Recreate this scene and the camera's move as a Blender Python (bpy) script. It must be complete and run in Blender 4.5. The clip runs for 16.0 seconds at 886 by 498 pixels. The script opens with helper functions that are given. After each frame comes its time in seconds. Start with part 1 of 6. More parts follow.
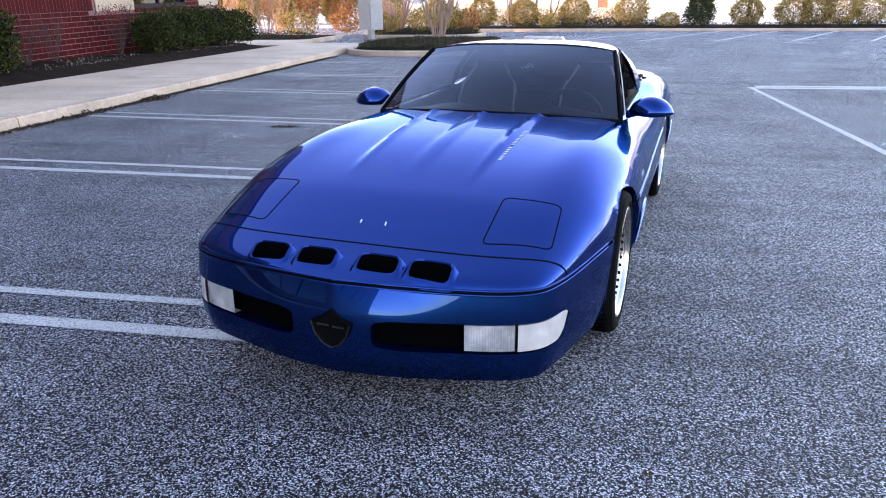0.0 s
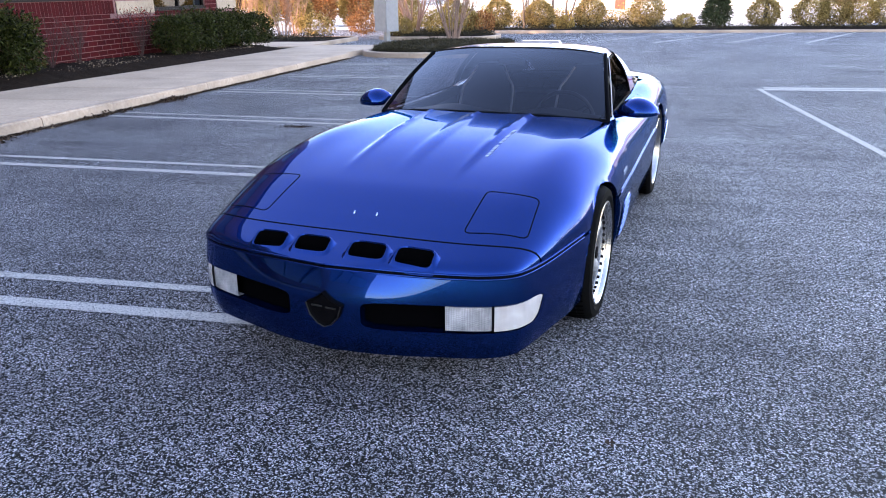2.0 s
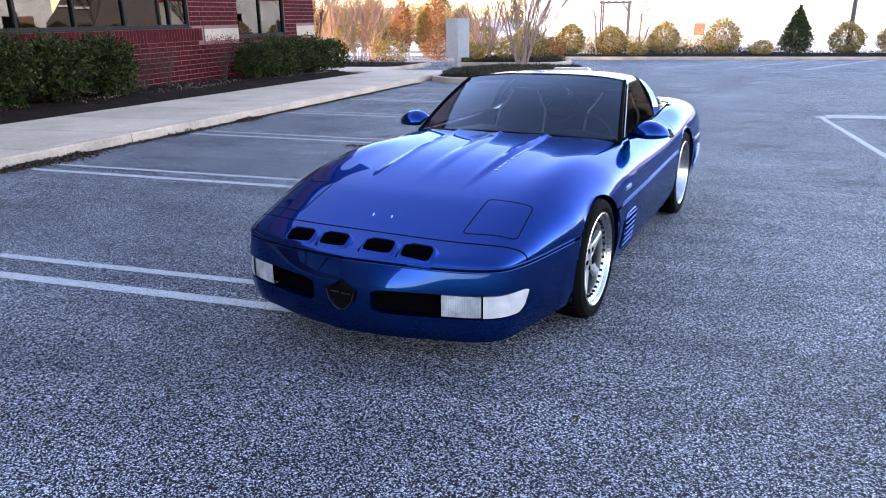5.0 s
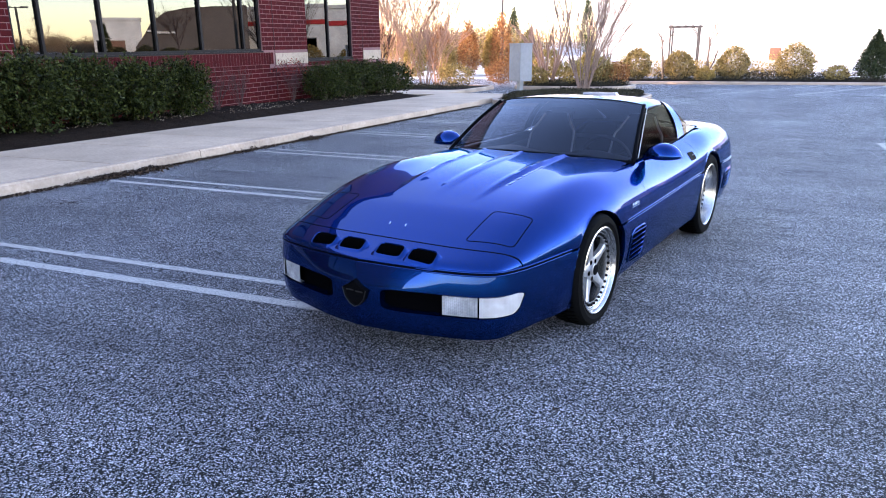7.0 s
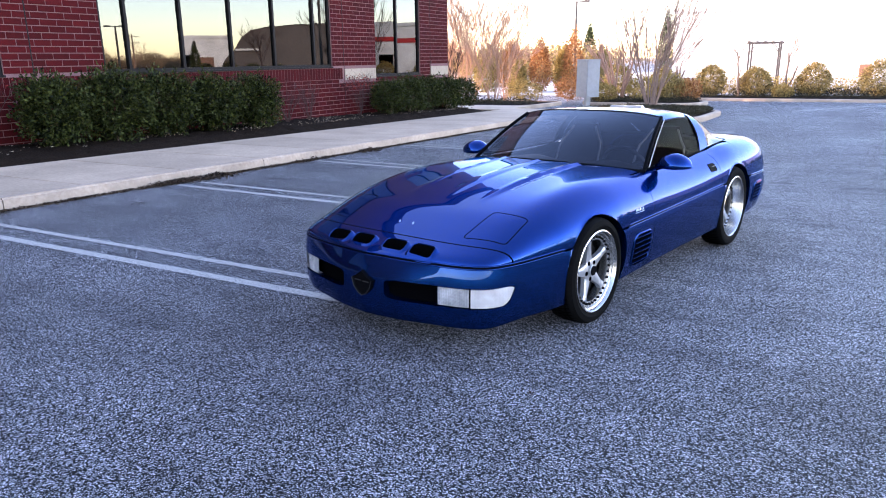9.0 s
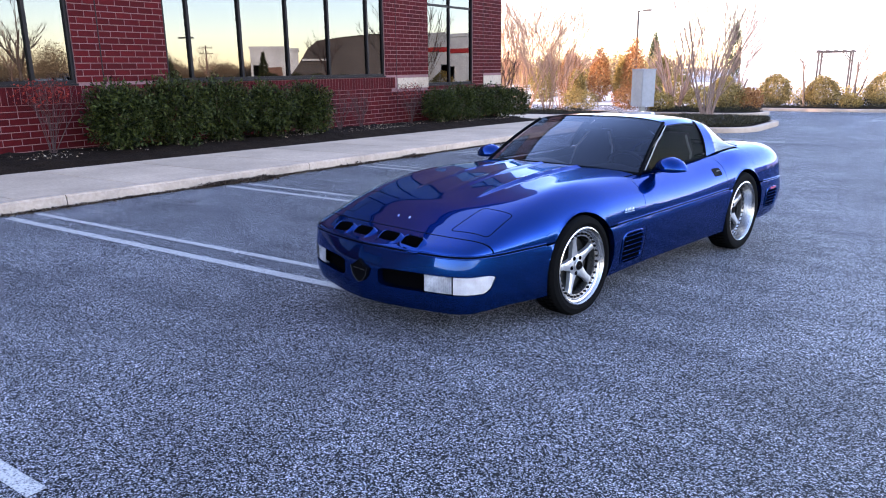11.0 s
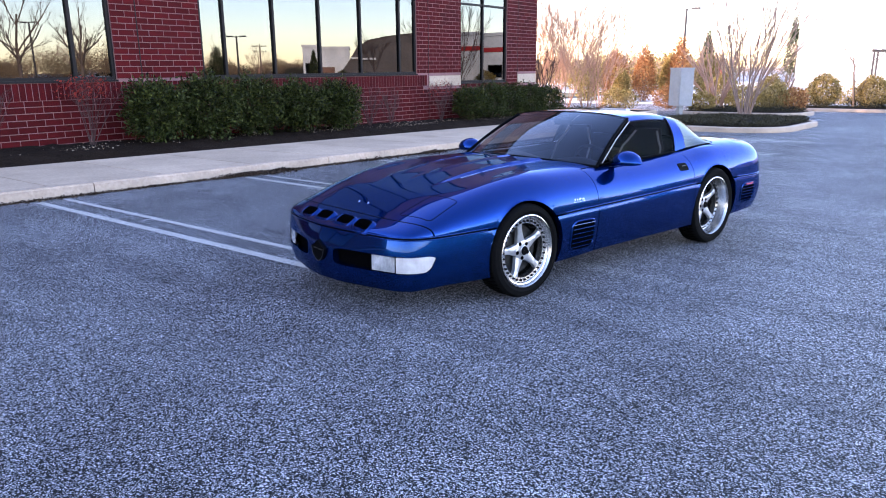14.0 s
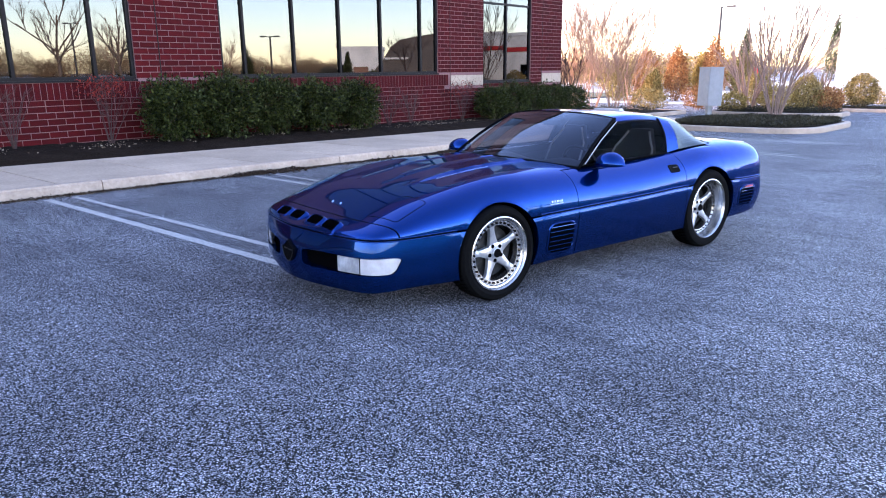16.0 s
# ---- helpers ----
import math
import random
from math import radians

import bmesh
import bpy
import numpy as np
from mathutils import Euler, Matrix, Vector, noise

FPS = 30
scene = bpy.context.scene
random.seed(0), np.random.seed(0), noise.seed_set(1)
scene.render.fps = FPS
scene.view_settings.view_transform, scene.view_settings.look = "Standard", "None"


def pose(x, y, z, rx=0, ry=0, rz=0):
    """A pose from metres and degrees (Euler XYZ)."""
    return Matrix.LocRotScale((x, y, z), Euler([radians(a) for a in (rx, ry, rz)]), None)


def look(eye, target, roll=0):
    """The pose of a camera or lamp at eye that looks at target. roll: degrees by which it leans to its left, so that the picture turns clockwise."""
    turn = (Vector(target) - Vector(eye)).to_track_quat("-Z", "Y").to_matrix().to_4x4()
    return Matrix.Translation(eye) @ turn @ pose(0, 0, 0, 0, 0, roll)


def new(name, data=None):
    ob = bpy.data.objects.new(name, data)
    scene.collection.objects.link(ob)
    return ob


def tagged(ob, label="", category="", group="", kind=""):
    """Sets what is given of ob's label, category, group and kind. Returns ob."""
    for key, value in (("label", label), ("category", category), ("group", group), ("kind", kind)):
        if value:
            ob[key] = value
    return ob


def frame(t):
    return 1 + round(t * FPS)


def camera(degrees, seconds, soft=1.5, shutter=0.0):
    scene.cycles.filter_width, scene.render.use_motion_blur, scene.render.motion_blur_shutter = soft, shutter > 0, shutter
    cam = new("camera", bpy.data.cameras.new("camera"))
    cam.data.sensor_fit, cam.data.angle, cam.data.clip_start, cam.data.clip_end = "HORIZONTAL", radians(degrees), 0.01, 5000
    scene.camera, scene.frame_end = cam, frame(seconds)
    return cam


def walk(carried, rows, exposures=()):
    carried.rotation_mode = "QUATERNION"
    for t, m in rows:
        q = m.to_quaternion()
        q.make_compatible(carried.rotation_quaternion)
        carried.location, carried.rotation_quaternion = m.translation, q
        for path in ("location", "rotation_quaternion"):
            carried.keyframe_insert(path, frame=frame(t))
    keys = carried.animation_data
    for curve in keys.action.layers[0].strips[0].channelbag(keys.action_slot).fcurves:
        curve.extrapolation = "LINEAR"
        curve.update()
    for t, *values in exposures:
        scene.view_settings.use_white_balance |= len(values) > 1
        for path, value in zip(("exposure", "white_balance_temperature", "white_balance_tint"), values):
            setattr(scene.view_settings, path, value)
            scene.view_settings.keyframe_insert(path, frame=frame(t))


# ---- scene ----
cam = camera(64.4, 16.0, 1.0)
PATH = [
    (0, 0.028, 0.082, 1.400, 69.54, 0.24, 10.17),
    (0.5, 0.050, 0.022, 1.405, 69.54, 0.24, 10.21),
    (1, 0.074, -0.033, 1.416, 69.48, 0.24, 10.28),
    (1.5, 0.121, -0.067, 1.423, 69.52, 0.35, 10.65),
    (2, 0.188, -0.112, 1.429, 69.65, 0.37, 11.57),
    (2.5, 0.249, -0.172, 1.440, 69.89, 0.30, 12.84),
    (3, 0.302, -0.238, 1.449, 70.15, 0.32, 14.11),
    (3.5, 0.360, -0.311, 1.452, 70.54, 0.26, 15.35),
    (3.7, 0.385, -0.342, 1.447, 70.84, 0.17, 15.83),
    (5.8, 0.724, -0.528, 1.477, 72.18, 0.63, 19.21),
    (6, 0.763, -0.552, 1.478, 72.45, 0.54, 19.83),
    (6.5, 0.861, -0.608, 1.488, 72.95, 0.58, 21.56),
    (7, 0.960, -0.676, 1.490, 73.45, 0.52, 23.21),
    (7.5, 1.061, -0.721, 1.494, 73.75, 0.55, 24.61),
    (8, 1.175, -0.750, 1.486, 74.11, 0.48, 26.03),
    (8.5, 1.302, -0.769, 1.472, 74.41, 0.61, 27.63),
    (9, 1.434, -0.800, 1.473, 74.76, 0.55, 29.28),
    (9.5, 1.559, -0.850, 1.466, 75.09, 0.49, 30.80),
    (9.7, 1.614, -0.865, 1.456, 75.29, 0.60, 31.38),
    (11.8, 2.147, -0.887, 1.455, 75.51, 0.49, 35.73),
    (12, 2.195, -0.894, 1.451, 75.54, 0.50, 36.03),
    (12.5, 2.307, -0.905, 1.442, 75.57, 0.41, 36.56),
    (13, 2.418, -0.890, 1.449, 75.57, 0.51, 36.93),
    (13.5, 2.540, -0.841, 1.451, 75.49, 0.53, 37.57),
    (14, 2.653, -0.794, 1.441, 75.49, 0.45, 38.50),
    (14.5, 2.743, -0.726, 1.441, 75.47, 0.47, 39.45),
    (15, 2.815, -0.652, 1.434, 75.50, 0.58, 40.12),
    (15.5, 2.876, -0.576, 1.441, 75.47, 0.49, 40.62),
    (16, 2.918, -0.483, 1.434, 75.48, 0.50, 41.27),
]
walk(cam, [(t, pose(x, y, z, rx, ry, rz)) for t, x, y, z, rx, ry, rz in PATH], exposures=[(0, 3.25, 6900, 32), (3.5, 3.25, 6900, 32), (6, 3.23, 6330, 31), (9.5, 3.26, 6330, 34), (16, 3.27, 6050, 35)])
# ---- world, sun ----
SUN_EL, SUN_AZ = 13.0, 240.0            # low winter sun behind the brick building
world = bpy.data.worlds.new("sky")
world.use_nodes = True
scene.world = world
wn = world.node_tree
sky = wn.nodes.new("ShaderNodeTexSky")
sky.sky_type = "NISHITA"
sky.sun_disc = False
sky.sun_elevation, sky.sun_rotation = radians(SUN_EL), radians(SUN_AZ)
sky.air_density, sky.dust_density, sky.ozone_density = 1.0, 0.1, 1.0
wn.links.new(sky.outputs[0], wn.nodes["Background"].inputs[0])
wn.nodes["Background"].inputs[1].default_value = 0.15
sun = new("sun", bpy.data.lights.new("sun", "SUN"))
sun.data.energy, sun.data.angle, sun.data.color = 2.4, radians(0.6), (1.0, 0.80, 0.56)
_az = radians(SUN_AZ)
SUN_DIR = Vector((math.sin(_az) * math.cos(radians(SUN_EL)), math.cos(_az) * math.cos(radians(SUN_EL)), math.sin(radians(SUN_EL))))
sun.matrix_world = look(SUN_DIR * 60, (0, 0, 0))


# ---- materials ----
def shader(name, color, rough=0.6, metal=0.0, spec=0.5, coat=0.0):
    m = bpy.data.materials.new(name)
    m.use_nodes = True
    b = m.node_tree.nodes["Principled BSDF"]
    b.inputs["Base Color"].default_value = (*color, 1)
    b.inputs["Roughness"].default_value = rough
    b.inputs["Metallic"].default_value = metal
    b.inputs["Specular IOR Level"].default_value = spec
    b.inputs["Coat Weight"].default_value = coat
    b.inputs["Coat Roughness"].default_value = 0.02
    return m, m.node_tree, b


def node(nt, kind, **kw):
    n = nt.nodes.new(kind)
    for k, v in kw.items():
        n.inputs[k].default_value = v
    return n


def ramp(nt, fac, stops):
    r = nt.nodes.new("ShaderNodeValToRGB")
    el = r.color_ramp.elements
    while len(el) < len(stops):
        el.new(0.5)
    for e, (p, c) in zip(el, stops):
        e.position, e.color = p, (*c, 1)
    nt.links.new(fac, r.inputs[0])
    return r


def grainy(name, dark, light, scale, rough=0.8, bump=0.2, bump_scale=None, big=0.4, big_amount=0.35, per_object=0.0, island=0.0, spec=0.4, dist=0.01):
    """A surface of two tones with fine grain, large soft stains and relief."""
    m, nt, b = shader(name, light, rough, spec=spec)
    tc = nt.nodes.new("ShaderNodeTexCoord")
    fine = node(nt, "ShaderNodeTexNoise", Scale=scale, Detail=6.0, Roughness=0.65)
    large = node(nt, "ShaderNodeTexNoise", Scale=big, Detail=4.0, Roughness=0.6)
    for n in (fine, large):
        nt.links.new(tc.outputs["Object"], n.inputs["Vector"])
    r = ramp(nt, fine.outputs["Fac"], [(0.3, dark), (0.7, light)])
    mix = nt.nodes.new("ShaderNodeMixRGB")
    mix.blend_type = "MULTIPLY"
    mix.inputs[0].default_value = 1.0
    lo = 1 - big_amount
    r2 = ramp(nt, large.outputs["Fac"], [(0.3, (lo, lo, lo)), (0.7, (1, 1, 1))])
    nt.links.new(r.outputs[0], mix.inputs[1])
    nt.links.new(r2.outputs[0], mix.inputs[2])
    out = mix.outputs[0]
    for amount, src in ((per_object, "ShaderNodeObjectInfo"), (island, "ShaderNodeNewGeometry")):
        if amount:
            info = nt.nodes.new(src)
            hsv = nt.nodes.new("ShaderNodeHueSaturation")
            mr = node(nt, "ShaderNodeMapRange", **{"To Min": 1 - amount, "To Max": 1 + amount})
            nt.links.new(info.outputs["Random" if src.endswith("Info") else "Random Per Island"], mr.inputs["Value"])
            nt.links.new(mr.outputs[0], hsv.inputs["Value"])
            nt.links.new(out, hsv.inputs["Color"])
            out = hsv.outputs[0]
    nt.links.new(out, b.inputs["Base Color"])
    bp = node(nt, "ShaderNodeBump", Strength=bump, Distance=dist)
    if bump_scale:
        fine2 = node(nt, "ShaderNodeTexNoise", Scale=bump_scale, Detail=5.0)
        nt.links.new(tc.outputs["Object"], fine2.inputs["Vector"])
        nt.links.new(fine2.outputs["Fac"], bp.inputs["Height"])
    else:
        nt.links.new(fine.outputs["Fac"], bp.inputs["Height"])
    nt.links.new(bp.outputs[0], b.inputs["Normal"])
    return m


def asphalt_material():
    m, nt, b = shader("asphalt", (0.06, 0.06, 0.06), 0.70, spec=0.25)
    tc = nt.nodes.new("ShaderNodeTexCoord")
    stone = node(nt, "ShaderNodeTexVoronoi", Scale=195.0, Randomness=1.0)
    warp = node(nt, "ShaderNodeTexNoise", Scale=150.0, Detail=4.0, Roughness=0.7)
    wear = node(nt, "ShaderNodeTexNoise", Scale=0.7, Detail=6.0, Roughness=0.65)
    patch = node(nt, "ShaderNodeTexNoise", Scale=0.16, Detail=3.0, Roughness=0.5)
    clump = node(nt, "ShaderNodeTexNoise", Scale=82.0, Detail=3.0, Roughness=0.6)
    for n in (stone, warp, wear, patch, clump):
        nt.links.new(tc.outputs["Object"], n.inputs["Vector"])
    sep = nt.nodes.new("ShaderNodeSeparateColor")
    nt.links.new(stone.outputs["Color"], sep.inputs[0])
    tone = ramp(nt, sep.outputs[0], [(0.0, (0.005, 0.005, 0.006)), (0.54, (0.013, 0.013, 0.0145)), (0.62, (0.41, 0.412, 0.44)), (1.0, (0.97, 0.97, 1.0))])
    grit = ramp(nt, warp.outputs["Fac"], [(0.38, (0.12, 0.12, 0.12)), (0.62, (2.1, 2.1, 2.1))])
    blot = ramp(nt, wear.outputs["Fac"], [(0.27, (0.56, 0.56, 0.58)), (0.73, (1.17, 1.17, 1.17))])
    blot2 = ramp(nt, patch.outputs["Fac"], [(0.3, (0.85, 0.85, 0.86)), (0.7, (1.1, 1.1, 1.09))])
    gather = ramp(nt, clump.outputs["Fac"], [(0.34, (0.60, 0.60, 0.60)), (0.66, (1.46, 1.46, 1.50))])
    stretch = nt.nodes.new("ShaderNodeMapping")
    stretch.inputs["Rotation"].default_value, stretch.inputs["Scale"].default_value = (0, 0, radians(24)), (0.45, 3.2, 1)
    scuff = node(nt, "ShaderNodeTexNoise", Scale=1.1, Detail=5.0, Roughness=0.6, Distortion=0.6)
    nt.links.new(tc.outputs["Object"], stretch.inputs["Vector"])
    nt.links.new(stretch.outputs[0], scuff.inputs["Vector"])
    streak = ramp(nt, scuff.outputs["Fac"], [(0.3, (0.74, 0.74, 0.76)), (0.7, (1.16, 1.16, 1.16))])
    col = tone.outputs[0]
    for r in (grit, gather, blot, blot2, streak):
        mx = nt.nodes.new("ShaderNodeMixRGB")
        mx.blend_type = "MULTIPLY"
        mx.inputs[0].default_value = 1.0
        nt.links.new(col, mx.inputs[1])
        nt.links.new(r.outputs[0], mx.inputs[2])
        col = mx.outputs[0]
    nt.links.new(col, b.inputs["Base Color"])
    bp = node(nt, "ShaderNodeBump", Strength=0.9, Distance=0.006)
    inv = node(nt, "ShaderNodeMath")
    inv.operation = "MULTIPLY_ADD"
    inv.inputs[1].default_value, inv.inputs[2].default_value = -60.0, 1.0
    nt.links.new(stone.outputs["Distance"], inv.inputs[0])
    nt.links.new(inv.outputs[0], bp.inputs["Height"])
    nt.links.new(bp.outputs[0], b.inputs["Normal"])
    return m


def paint_line_material():
    """White marking paint, worn through to the stones."""
    m, nt, b = shader("line_paint", (0.7, 0.7, 0.7), 0.7)
    tc = nt.nodes.new("ShaderNodeTexCoord")
    stone = node(nt, "ShaderNodeTexVoronoi", Scale=150.0)
    wear = node(nt, "ShaderNodeTexNoise", Scale=110.0, Detail=5.0, Roughness=0.75)
    for n in (stone, wear):
        nt.links.new(tc.outputs["Object"], n.inputs["Vector"])
    r = ramp(nt, wear.outputs["Fac"], [(0.39, (0.10, 0.10, 0.11)), (0.48, (0.68, 0.65, 0.61)), (0.7, (0.90, 0.87, 0.82))])
    nt.links.new(r.outputs[0], b.inputs["Base Color"])
    bp = node(nt, "ShaderNodeBump", Strength=0.7, Distance=0.005)
    inv = node(nt, "ShaderNodeMath")
    inv.operation = "MULTIPLY_ADD"
    inv.inputs[1].default_value, inv.inputs[2].default_value = -60.0, 1.0
    nt.links.new(stone.outputs["Distance"], inv.inputs[0])
    nt.links.new(inv.outputs[0], bp.inputs["Height"])
    nt.links.new(bp.outputs[0], b.inputs["Normal"])
    return m


def car_paint_material():
    """Candy blue: rough metal flake, a smooth blue-tinted lacquer that mirrors, and a thin clear face."""
    m, nt, b = shader("blue_paint", (0.003, 0.02, 0.26), 0.24, metal=0.90, spec=0.0, coat=1.0)
    b.inputs["Coat IOR"].default_value = 1.24
    b.inputs["Specular Tint"].default_value = (0.02, 0.50, 0.95, 1)
    tc = nt.nodes.new("ShaderNodeTexCoord")
    fl = node(nt, "ShaderNodeTexVoronoi", Scale=900.0)
    nt.links.new(tc.outputs["Object"], fl.inputs["Vector"])
    r = ramp(nt, fl.outputs["Distance"], [(0.0, (0.0001, 0.032, 0.178)), (0.6, (0.0001, 0.017, 0.094))])
    nt.links.new(r.outputs[0], b.inputs["Base Color"])
    dust = node(nt, "ShaderNodeTexNoise", Scale=5.0, Detail=6.0)
    nt.links.new(tc.outputs["Object"], dust.inputs["Vector"])
    rr = node(nt, "ShaderNodeMapRange", **{"From Min": 0.35, "From Max": 0.75, "To Min": 0.004, "To Max": 0.03})
    nt.links.new(dust.outputs["Fac"], rr.inputs["Value"])
    nt.links.new(rr.outputs[0], b.inputs["Coat Roughness"])
    gl = nt.nodes.new("ShaderNodeBsdfGlossy")
    gl.inputs["Color"].default_value = (0.002, 0.030, 0.145, 1)
    nt.links.new(rr.outputs[0], gl.inputs["Roughness"])
    mix = nt.nodes.new("ShaderNodeMixShader")
    mix.inputs[0].default_value = 0.36
    nt.links.new(b.outputs[0], mix.inputs[1])
    nt.links.new(gl.outputs[0], mix.inputs[2])
    nt.links.new(mix.outputs[0], nt.nodes["Material Output"].inputs[0])
    return m


def glass_material(name, tint, mirror=0.0, ior=1.52, gloss=1.0, cast=(1, 1, 1)):
    """A pane: clear or tinted, with a glossy face whose strength follows the angle of view."""
    m = bpy.data.materials.new(name)
    m.use_nodes = True
    nt = m.node_tree
    nt.nodes.clear()
    out = nt.nodes.new("ShaderNodeOutputMaterial")
    tr = nt.nodes.new("ShaderNodeBsdfTransparent")
    tr.inputs[0].default_value = (*tint, 1)
    gl = nt.nodes.new("ShaderNodeBsdfGlossy")
    gl.inputs["Roughness"].default_value = 0.0
    gl.inputs["Color"].default_value = (gloss * cast[0], gloss * cast[1], gloss * cast[2], 1)
    fr = nt.nodes.new("ShaderNodeFresnel")
    fr.inputs[0].default_value = ior
    add = node(nt, "ShaderNodeMath")
    add.operation = "ADD"
    add.use_clamp = True
    add.inputs[1].default_value = mirror
    mix = nt.nodes.new("ShaderNodeMixShader")
    nt.links.new(fr.outputs[0], add.inputs[0])
    nt.links.new(add.outputs[0], mix.inputs[0])
    nt.links.new(tr.outputs[0], mix.inputs[1])
    nt.links.new(gl.outputs[0], mix.inputs[2])
    nt.links.new(mix.outputs[0], out.inputs[0])
    return m


def leaf_material(name, dark, light, gloss=0.45, through_light=0.15):
    m, nt, b = shader(name, light, gloss, spec=0.08)
    geo = nt.nodes.new("ShaderNodeNewGeometry")
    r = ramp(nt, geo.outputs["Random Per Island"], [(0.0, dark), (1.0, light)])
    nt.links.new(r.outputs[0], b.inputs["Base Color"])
    tl = nt.nodes.new("ShaderNodeBsdfTranslucent")
    nt.links.new(r.outputs[0], tl.inputs[0])
    mix = nt.nodes.new("ShaderNodeMixShader")
    mix.inputs[0].default_value = through_light
    nt.links.new(b.outputs[0], mix.inputs[1])
    nt.links.new(tl.outputs[0], mix.inputs[2])
    nt.links.new(mix.outputs[0], nt.nodes["Material Output"].inputs[0])
    return m


ASPHALT = asphalt_material()
LINE = paint_line_material()
CONCRETE = grainy("concrete", (0.41, 0.295, 0.20), (0.55, 0.405, 0.28), 22, 0.85, 0.25, 160, 0.9, 0.28, per_object=0.05, dist=0.004)
KERB = grainy("kerb_concrete", (0.40, 0.29, 0.205), (0.56, 0.42, 0.31), 18, 0.88, 0.3, 120, 1.4, 0.35, per_object=0.06, dist=0.004)
FAR_PAVING = grainy("pale_paving", (0.42, 0.40, 0.36), (0.55, 0.52, 0.47), 6, 0.9, 0.1)
MULCH = grainy("mulch", (0.005, 0.0035, 0.0025), (0.034, 0.021, 0.014), 38, 0.95, 1.0, 55, 1.6, 0.4, spec=0.05, dist=0.03)
SOIL = grainy("grass_verge", (0.05, 0.055, 0.02), (0.16, 0.13, 0.06), 25, 0.95, 0.6, 40, 0.8, 0.4, dist=0.03)
MORTAR = grainy("mortar", (0.155, 0.070, 0.066), (0.235, 0.118, 0.108), 60, 0.95, 0.3, dist=0.003)
BRICK = grainy("brick", (0.034, 0.0016, 0.0022), (0.094, 0.0052, 0.0058), 45, 0.85, 0.4, 130, 1.2, 0.25, per_object=0.22, island=0.20, spec=0.12, dist=0.004)
STONE = grainy("limestone", (0.33, 0.245, 0.17), (0.45, 0.345, 0.25), 14, 0.85, 0.2, 90)
FRAME = grainy("bronze_frame", (0.007, 0.005, 0.005), (0.015, 0.012, 0.011), 30, 0.5, 0.05, spec=0.1, dist=0.002)
WALL_IN = grainy("inner_wall", (0.20, 0.19, 0.18), (0.27, 0.26, 0.24), 4, 0.9, 0.05)
WINDOW_GLASS = glass_material("office_glass", (0.10, 0.11, 0.11), 0.10, gloss=0.54, cast=(0.84, 0.95, 1.0))
PAINT = car_paint_material()
BLACK = grainy("black_trim", (0.0015, 0.0015, 0.002), (0.003, 0.003, 0.0035), 80, 0.6, 0.1, spec=0.02, dist=0.001)
RUBBER = grainy("tyre_rubber", (0.002, 0.002, 0.0022), (0.005, 0.005, 0.005), 60, 0.75, 0.2, spec=0.03, dist=0.002)
# near-black without sheen: shade deep inside openings is put into this colour
DEEP_SHADE = shader("deep_shade_black", (0.0012, 0.0012, 0.0015), 0.9, spec=0.0)[0]
ALLOY = grainy("polished_alloy", (0.50, 0.49, 0.48), (0.64, 0.63, 0.61), 30, 0.26, 0.02, dist=0.001)
ALLOY.node_tree.nodes["Principled BSDF"].inputs["Metallic"].default_value = 1.0
SPOKE = grainy("silver_spoke", (0.42, 0.42, 0.43), (0.54, 0.54, 0.55), 30, 0.35, 0.02, dist=0.001)
SPOKE.node_tree.nodes["Principled BSDF"].inputs["Metallic"].default_value = 0.75
IRON = grainy("brake_iron", (0.015, 0.015, 0.015), (0.05, 0.05, 0.05), 40, 0.5, 0.1, dist=0.001)
IRON.node_tree.nodes["Principled BSDF"].inputs["Metallic"].default_value = 0.8
CAR_GLASS = glass_material("car_glass", (0.44, 0.44, 0.50), 0.0, 1.5, 0.85, (0.78, 0.86, 1.0))
TINTED_GLASS = glass_material("tinted_car_glass", (0.40, 0.405, 0.42), 0.0, 1.3, 0.05)
HATCH_GLASS = glass_material("hatch_glass", (0.20, 0.21, 0.23), 0.0, 1.5, 0.5, (0.85, 0.95, 1.0))
LEATHER = grainy("black_leather", (0.006, 0.0055, 0.007), (0.014, 0.013, 0.016), 50, 0.5, 0.2, spec=0.3, dist=0.002)
SILL_LIGHT = grainy("pale_trim", (0.35, 0.33, 0.30), (0.45, 0.43, 0.40), 20, 0.6, 0.05)
BRIGHT_MARK = shader("pale_lettering", (0.34, 0.42, 0.52), 0.4)[0]
BARK = grainy("bark", (0.11, 0.075, 0.055), (0.26, 0.19, 0.145), 30, 0.9, 0.6, 50, dist=0.006)
DRY_TWIG = grainy("dry_twig", (0.030, 0.014, 0.012), (0.080, 0.042, 0.034), 30, 0.9, 0.3, dist=0.004)
PINK_TWIG = grainy("pink_twig", (0.33, 0.17, 0.11), (0.56, 0.33, 0.22), 30, 0.9, 0.3, dist=0.004)
CRAPE = grainy("crape_bark", (0.20, 0.115, 0.085), (0.42, 0.28, 0.21), 30, 0.9, 0.3, dist=0.004)
BOX_METAL = grainy("grey_enamel", (0.27, 0.27, 0.28), (0.33, 0.33, 0.34), 8, 0.45, 0.05, dist=0.001)
POLE_METAL = grainy("pole_bronze", (0.03, 0.026, 0.022), (0.06, 0.05, 0.045), 20, 0.5, 0.05)
WHITE_WALL = grainy("white_siding", (0.66, 0.63, 0.58), (0.80, 0.77, 0.72), 2, 0.8, 0.1)
DARK_ROOF = grainy("dark_shingle", (0.075, 0.062, 0.055), (0.14, 0.115, 0.10), 4, 0.9, 0.3)
RED_BAND = shader("red_fascia", (0.42, 0.03, 0.025), 0.6)[0]
